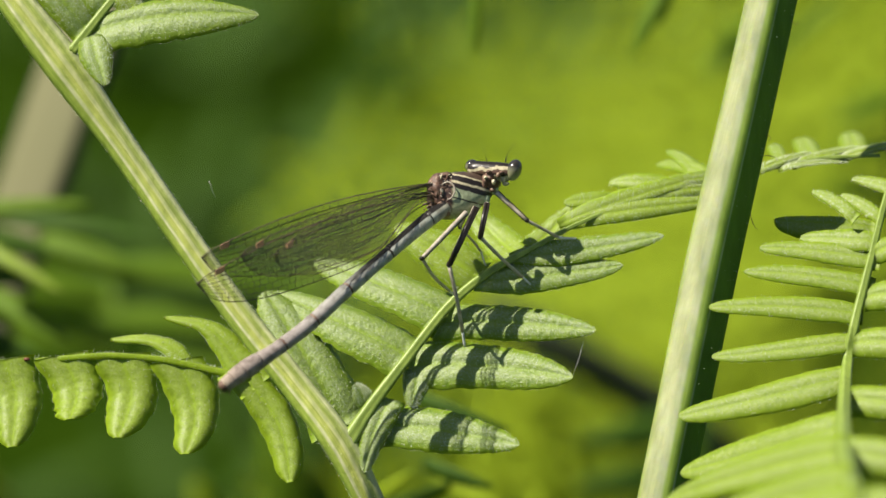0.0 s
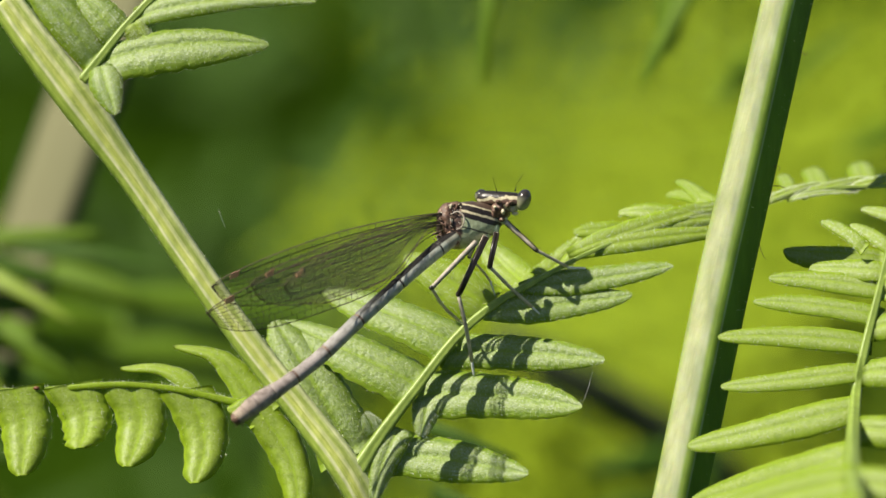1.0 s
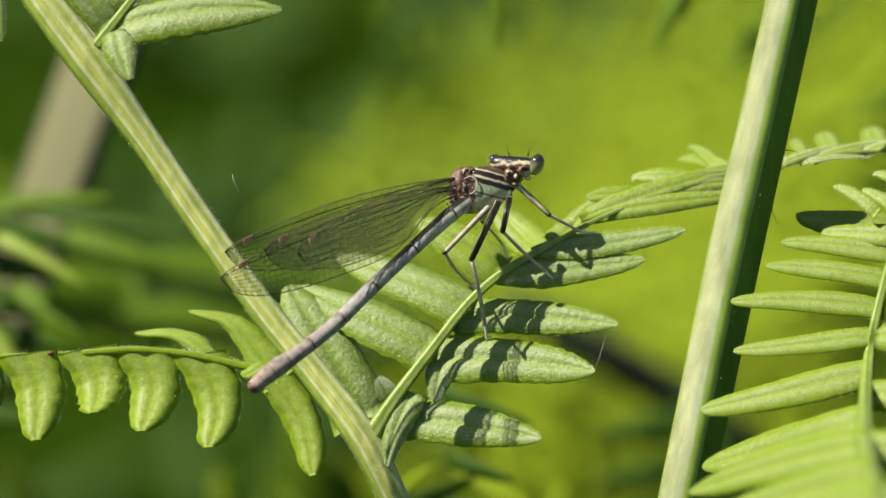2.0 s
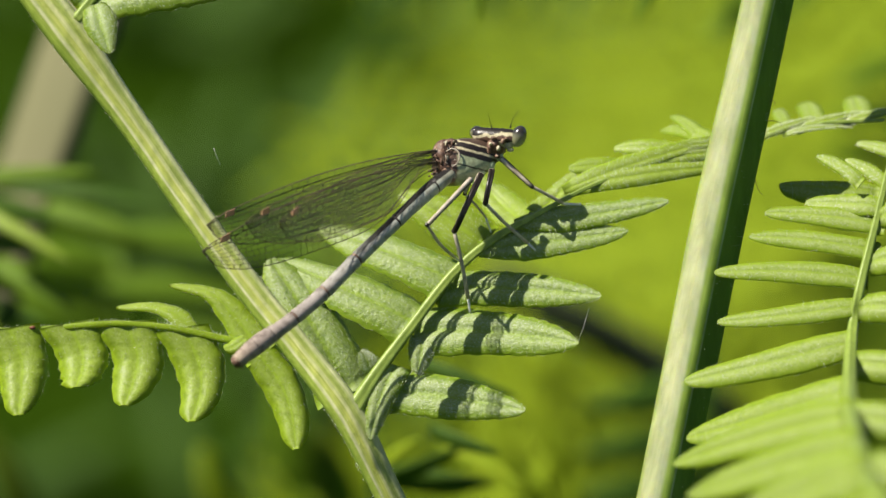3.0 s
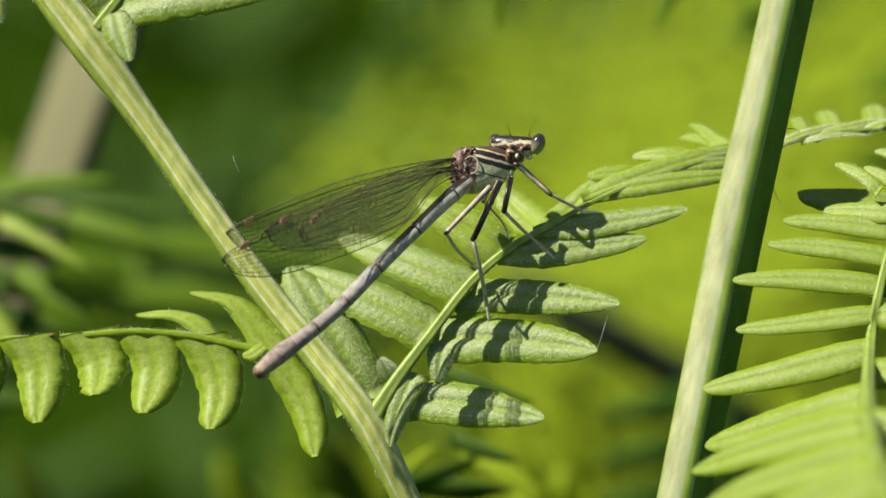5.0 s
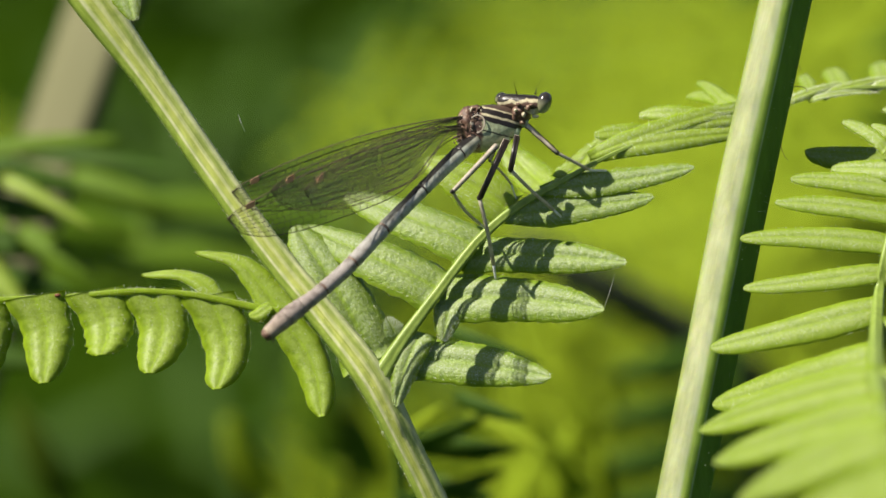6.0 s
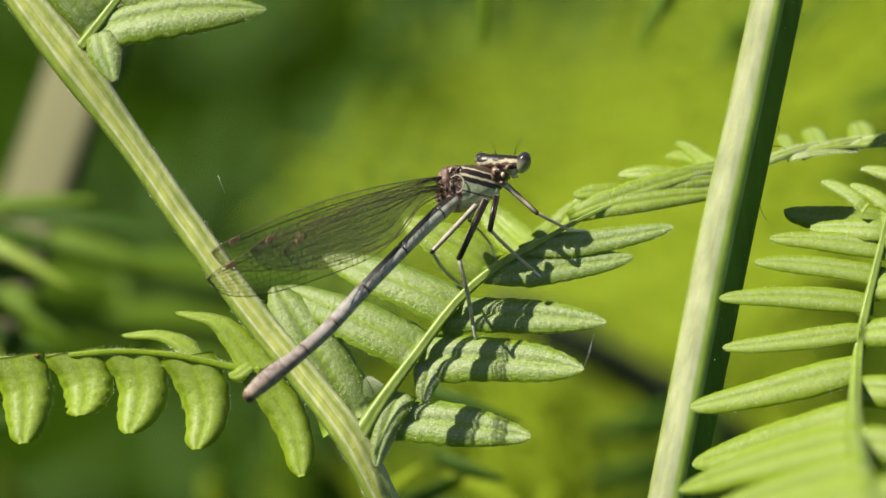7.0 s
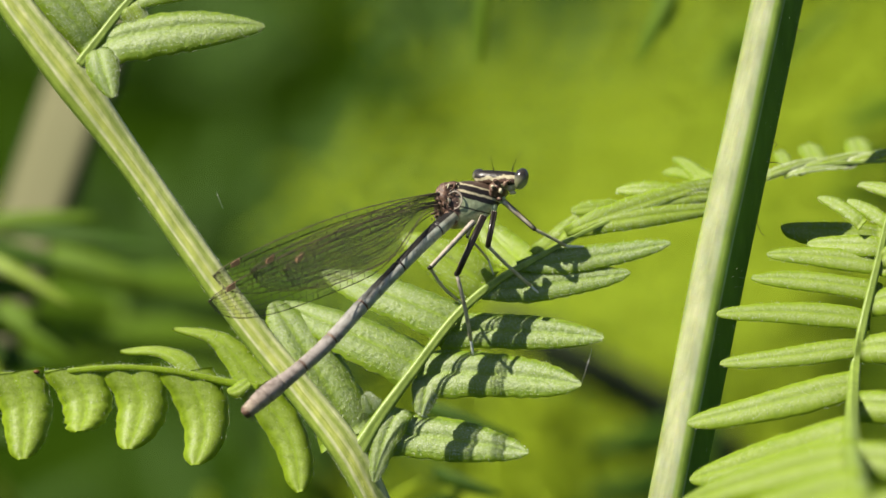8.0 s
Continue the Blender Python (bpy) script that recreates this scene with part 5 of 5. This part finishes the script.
def far_frond(base, tip, spread, up, pinnae, label, material=None, seed=0, group="bracken behind"):
    """A frond out of focus: stalk and side branches in pairs."""
    ob = thing("bracken_frond", base, label, "fern", group)
    axis = tip - base
    t = axis.normalized()
    n = (up - t * up.dot(t)).normalized()
    s = n.cross(t)
    bm = bmesh.new()
    line = spline([base, base.lerp(tip, 0.5) + n * axis.length * 0.06, tip], 6)
    tube(bm, line, [(2.0 - 1.4 * i / 12) * MM for i in range(13)], 7)
    part("rachis", bm, material or LEAF_FAR, ob)
    for k in range(pinnae):
        f = 0.12 + 0.84 * k / pinnae
        p = base + axis * f + n * axis.length * 0.24 * f * (1 - f)
        ll = spread * (1 - f) ** 0.75 + 12
        for sg in (1, -1):
            bm = bmesh.new()
            q = p + (s * sg + t * 0.45 - n * 0.12).normalized() * ll * MM
            far_pinna(bm, p, q, max(5, ll * 0.17), n, max(5, int(ll / 7)), seed * 100 + k * 2 + (sg > 0))
            part("side_branch", bm, material or LEAF_FAR, ob, origin=p, kind="stuff")
    return ob


def soft_leaves(ob, rows, up, suffix=""):
    """Single leaflets under a frond that stands out of focus."""
    for base, tip, w, m in rows:
        bm = bmesh.new()
        blade(bm, base, tip, w, w, up, ns=14, nc=4, seed=len(ORIGIN))
        part("leaflet", bm, m, ob, suffix, origin=base)


def soft_stem(ob, pts, r, m):
    bm = bmesh.new()
    ln = spline(pts, 6)
    tube(bm, ln, [r * MM] * len(ln), 8)
    part("rachis", bm, m, ob)


# shade under the leaflets, painted as dark blades
dim = thing("bracken_frond", V(-5.45, -29.75, 88), "bracken side branch hanging underneath, coloured dark as shade, out of focus", "fern", "bracken behind")
soft_stem(dim, [V(-9.21, -14.00, 80), V(-6.07, -28.36, 86), V(-5.48, -46.28, 92)], 0.7, LEAF_SHADED)
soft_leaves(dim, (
    (V(-0.89, -15.63, 74), V(10.30, -19.28, 70), 1.14, LEAF_SHADED),
    (V(0.38, -23.30, 76), V(8.45, -25.66, 72), 1.08, LEAF_SHADED),
    (V(-6.05, -29.87, 84), V(4.22, -25.38, 80), 1.50, LEAF_SHADED),
    (V(-5.43, -29.01, 86), V(7.76, -29.45, 82), 1.77, LEAF_SHADED),
    (V(-6.09, -36.24, 88), V(6.18, -31.80, 84), 1.65, LEAF_SHADED),
    (V(-3.18, -33.64, 88), V(4.89, -35.02, 84), 1.65, LEAF_SHADED),
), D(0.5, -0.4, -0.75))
lit = thing("bracken_frond", V(-6.22, -30.37, 100), "lit green bracken leaflets low down behind, out of focus", "fern", "bracken behind")
soft_stem(lit, [V(-8.18, -23.01, 98), V(-6.22, -30.37, 100), V(-5.60, -47.23, 104)], 0.6, LEAF_MID)
soft_leaves(lit, (
    (V(1.84, -25.30, 96), V(11.49, -30.29, 92), 1.12, LEAF_FAR),
    (V(-6.11, -28.56, 90), V(-0.58, -24.36, 86), 0.78, LEAF_FAR),
), FACE)
sunlit_frond = thing("bracken_frond", V(14.63, -49.19, 176), "sunlit yellow-green bracken leaflets low behind, out of focus", "fern", "bracken behind")
soft_stem(sunlit_frond, [V(16.12, -31.28, 176), V(14.63, -49.19, 176), V(15.47, -79.52, 180)], 0.9, LEAF_FAR)
soft_leaves(sunlit_frond, (
    (V(16.72, -40.61, 170), V(8.87, -25.58, 164), 2.66, LEAF_FAR),
    (V(19.60, -36.72, 180), V(14.96, -21.88, 174), 2.55, LEAF_FAR),
    (V(11.63, -44.65, 175), V(15.95, -30.21, 169), 2.83, LEAF_FAR),
    (V(5.69, -46.34, 178), V(11.58, -34.06, 172), 2.70, LEAF_FAR),
    (V(22.16, -45.60, 178), V(19.00, -32.57, 172), 2.70, LEAF_FAR),
), D(-0.75, 0.35, -0.55))
# leaflets given the dark tone to paint a shaded patch
shaded = thing("bracken_frond", V(41.38, -37.54, 240), "bracken leaflets painted dark for the shade behind the tall stalk", "fern", "bracken behind")
soft_stem(shaded, [V(41.22, -20.37, 240), V(41.38, -37.54, 240), V(45.27, -79.50, 250)], 0.9, LEAF_SHADED)
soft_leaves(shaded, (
    (V(41.38, -24.05, 240), V(22.79, -26.53, 234), 2.78, LEAF_SHADED),
    (V(41.38, -30.59, 240), V(22.39, -33.18, 234), 2.78, LEAF_SHADED),
    (V(41.38, -37.13, 240), V(20.77, -40.07, 234), 2.94, LEAF_SHADED),
    (V(41.38, -44.49, 240), V(21.58, -46.16, 234), 2.94, LEAF_SHADED),
    (V(43.84, -50.63, 240), V(22.39, -52.65, 234), 2.94, LEAF_SHADED),
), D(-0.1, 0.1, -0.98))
low = thing("bracken_frond", V(-14.23, -21.18, 240), "olive green bracken leaflets behind the pale stalk, out of focus", "fern", "bracken behind")
soft_stem(low, [V(-14.64, -3.17, 236), V(-14.23, -21.18, 240), V(-15.36, -80.04, 255)], 0.9, LEAF_DIM)
soft_leaves(low, (
    (V(-14.95, -4.79, 235), V(-44.63, -1.13, 229), 3.57, LEAF_MID),
    (V(-14.95, -10.88, 235), V(-46.24, -8.38, 229), 3.74, LEAF_MID),
    (V(-14.95, -16.16, 235), V(-38.99, -14.42, 229), 3.25, LEAF_MID),
    (V(-43.67, -5.23, 240), V(-66.84, -2.76, 234), 3.76, LEAF_MID),
    (V(-43.67, -12.19, 240), V(-66.84, -10.87, 234), 3.76, LEAF_MID),
    (V(-28.90, -45.71, 260), V(-33.01, -32.59, 254), 3.70, LEAF_FAR),
    (V(-17.74, -40.54, 250), V(-22.12, -22.53, 244), 4.15, LEAF_MID),
    (V(-11.94, -43.03, 250), V(-15.13, -29.52, 244), 3.65, LEAF_MID),
    (V(-55.94, -45.72, 240), V(-62.38, -29.12, 234), 3.27, LEAF_DIM),
), D(-0.5, 0.5, -0.7))
aloft = thing("bracken_frond", V(50.65, 31.59, 250), "green bracken side branch behind the tall stalk, far out of focus", "fern", "bracken behind")
soft_stem(aloft, [V(54.38, 49.83, 250), V(50.65, 31.59, 250), V(47.05, 15.05, 252), V(37.57, -47.93, 262)], 0.8, LEAF_MID)
soft_leaves(aloft, (
    (V(49.83, 32.42, 250), V(41.23, 26.63, 246), 2.2, LEAF_MID),
    (V(50.90, 34.07, 250), V(42.55, 31.25, 246), 1.9, LEAF_MID),
    (V(52.06, 29.60, 250), V(61.93, 37.52, 246), 1.3, LEAF_MID),
), FACE)
beyond = thing("bracken_frond", V(73.83, 20.79, 280), "olive green bracken leaflets behind the tall stalk, far out of focus", "fern", "bracken behind")
soft_stem(beyond, [V(74.69, 48.39, 280), V(73.83, 20.79, 280), V(70.56, 1.82, 282), V(67.80, -53.21, 290)], 0.8, LEAF_MID)
soft_leaves(beyond, (
    (V(73.83, 25.10, 280), V(62.72, 20.25, 276), 2.4, LEAF_MID),
    (V(72.97, 17.34, 280), V(61.44, 15.36, 276), 2.2, LEAF_MID),
    (V(71.24, 9.57, 280), V(60.58, 10.55, 276), 2.2, LEAF_MID),
), FACE)
aside = thing("bracken_frond", V(-59.29, -1.97, 115), "green bracken frond beside a dead stalk, its shaded leaflets painted dark", "fern", "bracken behind")
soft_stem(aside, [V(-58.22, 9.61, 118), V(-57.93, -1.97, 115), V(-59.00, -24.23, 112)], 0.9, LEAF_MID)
# the dark-toned leaflets paint the shaded gaps between the lit ones
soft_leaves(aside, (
    (V(-60.66, 3.84, 122), V(-44.73, 0.75, 120), 2.33, LEAF_SHADED),
    (V(-60.66, -0.62, 122), V(-47.47, -2.67, 120), 2.33, LEAF_SHADED),
    (V(-60.66, -4.73, 122), V(-46.78, -7.11, 120), 2.33, LEAF_SHADED),
    (V(-60.66, -8.85, 122), V(-46.10, -11.56, 120), 2.33, LEAF_SHADED),
    (V(-60.66, -13.66, 122), V(-47.47, -15.66, 120), 2.33, LEAF_SHADED),
    (V(-61.35, -18.46, 122), V(-49.52, -20.45, 120), 2.33, LEAF_SHADED),
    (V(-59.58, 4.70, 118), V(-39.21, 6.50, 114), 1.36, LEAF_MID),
    (V(-61.02, 2.63, 112), V(-49.89, 3.76, 108), 1.35, LEAF_SHADED),
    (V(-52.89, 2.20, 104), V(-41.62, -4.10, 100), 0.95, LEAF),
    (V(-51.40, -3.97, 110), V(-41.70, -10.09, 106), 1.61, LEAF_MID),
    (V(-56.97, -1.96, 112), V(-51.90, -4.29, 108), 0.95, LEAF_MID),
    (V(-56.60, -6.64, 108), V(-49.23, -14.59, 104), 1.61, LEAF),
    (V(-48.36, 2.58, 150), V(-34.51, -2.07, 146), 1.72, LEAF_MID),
    (V(-33.91, 3.22, 135), V(-46.23, 4.25, 131), 1.12, LEAF_SHADED),
    (V(-52.58, 5.30, 132), V(-30.42, 1.80, 128), 1.26, LEAF_SHADED),
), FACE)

SUNNY = D(-0.35, 0.75, -0.5)
YELLOW = "sunlit yellow-green bracken frond standing behind"
HALF = "green bracken frond in half shade behind"
far_frond(V(138, -34, 450), V(-31, 21, 560), 90, SUNNY, 16, YELLOW, seed=1)
far_frond(V(118, -84, 380), V(51, 73, 450), 90, SUNNY, 14, YELLOW, seed=2)
far_frond(V(202, 12, 700), V(10, 50, 820), 80, SUNNY, 14, YELLOW, seed=3)
# frond added to darken the background at the top; its dimness is painted
far_frond(V(-8.00, 108.60, 360), V(2.39, 34.07, 330), 12, D(-0.2, 0.1, -0.95), 12, "added bracken frond arching over from above, painted dim as shade", LEAF_SHADED, seed=14)
far_frond(V(18.22, -98.43, 340), V(16.02, -13.18, 300), 11, SUNNY, 12, YELLOW, seed=11)
far_frond(V(-2, -93, 420), V(-14, -36, 400), 34, SUNNY, 9, HALF, seed=7)
far_frond(V(50, -82, 440), V(-6, -15, 430), 46, SUNNY, 12, YELLOW, seed=10)
far_frond(V(71, -86, 400), V(17, -19, 380), 50, SUNNY, 10, YELLOW, seed=8)

# leaf tips that hang in from above
for base, tip, w in ((V(7.65, 36.99, 98), V(6.33, 23.01, 98), 1.0), (V(30.73, 35.01, 98), V(24.66, 23.01, 98), 1.2), (V(29.51, 38.44, 100), V(27.86, 27.19, 100), 2.2)):
    hang = thing("hanging_leaflet", base, "narrow green fern leaflet hanging down, out of focus", "leaf", "hanging leaflets")
    bm = bmesh.new()
    blade(bm, base, tip, w, w, D(-0.3, 0.2, -0.9), ns=14, nc=4)
    part("blade", bm, LEAF_MID, hang)

# dark tube added in place of a soft shadowy streak behind the leaflets
bm = bmesh.new()
ln = spline([V(11.11, -9.09, 330), V(23.57, -15.37, 332), V(32.93, -20.44, 336), V(42.38, -26.86, 340), V(51.05, -36.37, 345), V(56.39, -81.28, 355)], 6)
tube(bm, ln, [3.4 * MM] * len(ln), 8)
tagged(part("shadow_streak", bm, STREAK_SHADE, None, origin=ln[-1]), "dark streak added for a shadow behind the leaflets, out of focus", "twig")

# low plants on the ground, in loose drifts
bm = bmesh.new()
rnd = random.Random(21)
made = 0
while made < 1200:
    x, y = rnd.uniform(-0.55, 0.75), rnd.uniform(1.6, 4.6)
    if noise.noise((x * 3.1, y * 1.6, 3.3)) + 1.1 * x < rnd.uniform(0.0, 0.45):
        continue
    made += 1
    a = rnd.uniform(0, 6.28)
    base = Vector((x, y, 0.02))
    tip = base + Vector((math.cos(a), math.sin(a), rnd.uniform(0.3, 1.4))) * rnd.uniform(0.03, 0.07)
    blade(bm, base, tip, 9, 9, Vector((-0.3, -0.4, 0.8)), ns=4, nc=2, thick=0.4)
tagged(part("low_plants", bm, LEAF_FAR), "low green plants scattered over the shaded ground", "undergrowth", kind="stuff")

# undergrowth leaves painted dark to stand for the shaded hollow
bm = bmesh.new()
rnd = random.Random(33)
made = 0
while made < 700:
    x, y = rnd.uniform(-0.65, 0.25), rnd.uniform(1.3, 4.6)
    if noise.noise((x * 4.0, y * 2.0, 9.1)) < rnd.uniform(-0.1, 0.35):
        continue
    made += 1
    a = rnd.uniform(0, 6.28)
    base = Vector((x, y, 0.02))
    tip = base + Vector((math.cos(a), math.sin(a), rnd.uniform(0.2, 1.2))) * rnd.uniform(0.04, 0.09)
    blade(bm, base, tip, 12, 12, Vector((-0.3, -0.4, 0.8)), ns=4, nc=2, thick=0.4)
tagged(part("shade_undergrowth", bm, LEAF_SHADED), "undergrowth leaves over the ground, painted dark to stand for shade", "undergrowth", kind="stuff")

bm = bmesh.new()
ln = spline([V(-32.35, 58.96, 175), V(-39.43, 40.32, 175), V(-45.02, 25.42, 175), V(-51.13, 9.02, 175), V(-57.57, -7.41, 178), V(-80.73, -62.56, 200)], 6)
tube(bm, ln, [5.7 * MM] * len(ln), 28, D(-0.45, 0.3, -0.84), lambda a, s: (1 + 0.03 * math.sin(7 * a + 9 * s)) / math.sqrt((math.cos(a) / 0.14) ** 2 + math.sin(a) ** 2))
tagged(part("dead_stalk", bm, DEAD, None, origin=ln[-1]), "pale dry grey-brown stalk behind the ferns", "dead stalk")


# ---- what moves ----
def motions():
    def turned(ob, degrees):
        return Matrix.Translation(ORIGIN[ob] - ORIGIN[fly]) @ Matrix.Rotation(radians(-degrees), 4, AWAY)
    walk(abdomen, [(t, turned(abdomen, a)) for t, a in ((0, -2.2), (0.5, -1.5), (1, -1.15), (2.5, 0), (3.5, 0.05), (4, 0.25), (4.5, 0.5), (4.7, 0.65), (5.8, 1.45), (6.5, 1.75), (7, 1.9), (8, 1.95))])
    for w, k in zip(wings, (1.0, 1.15, 1.0, 0.9)):
        walk(w, [(t, turned(w, a * k)) for t, a in ((0, 0), (4, 0), (7, 0), (7.5, 1.1), (8, 1.6))])


motions()
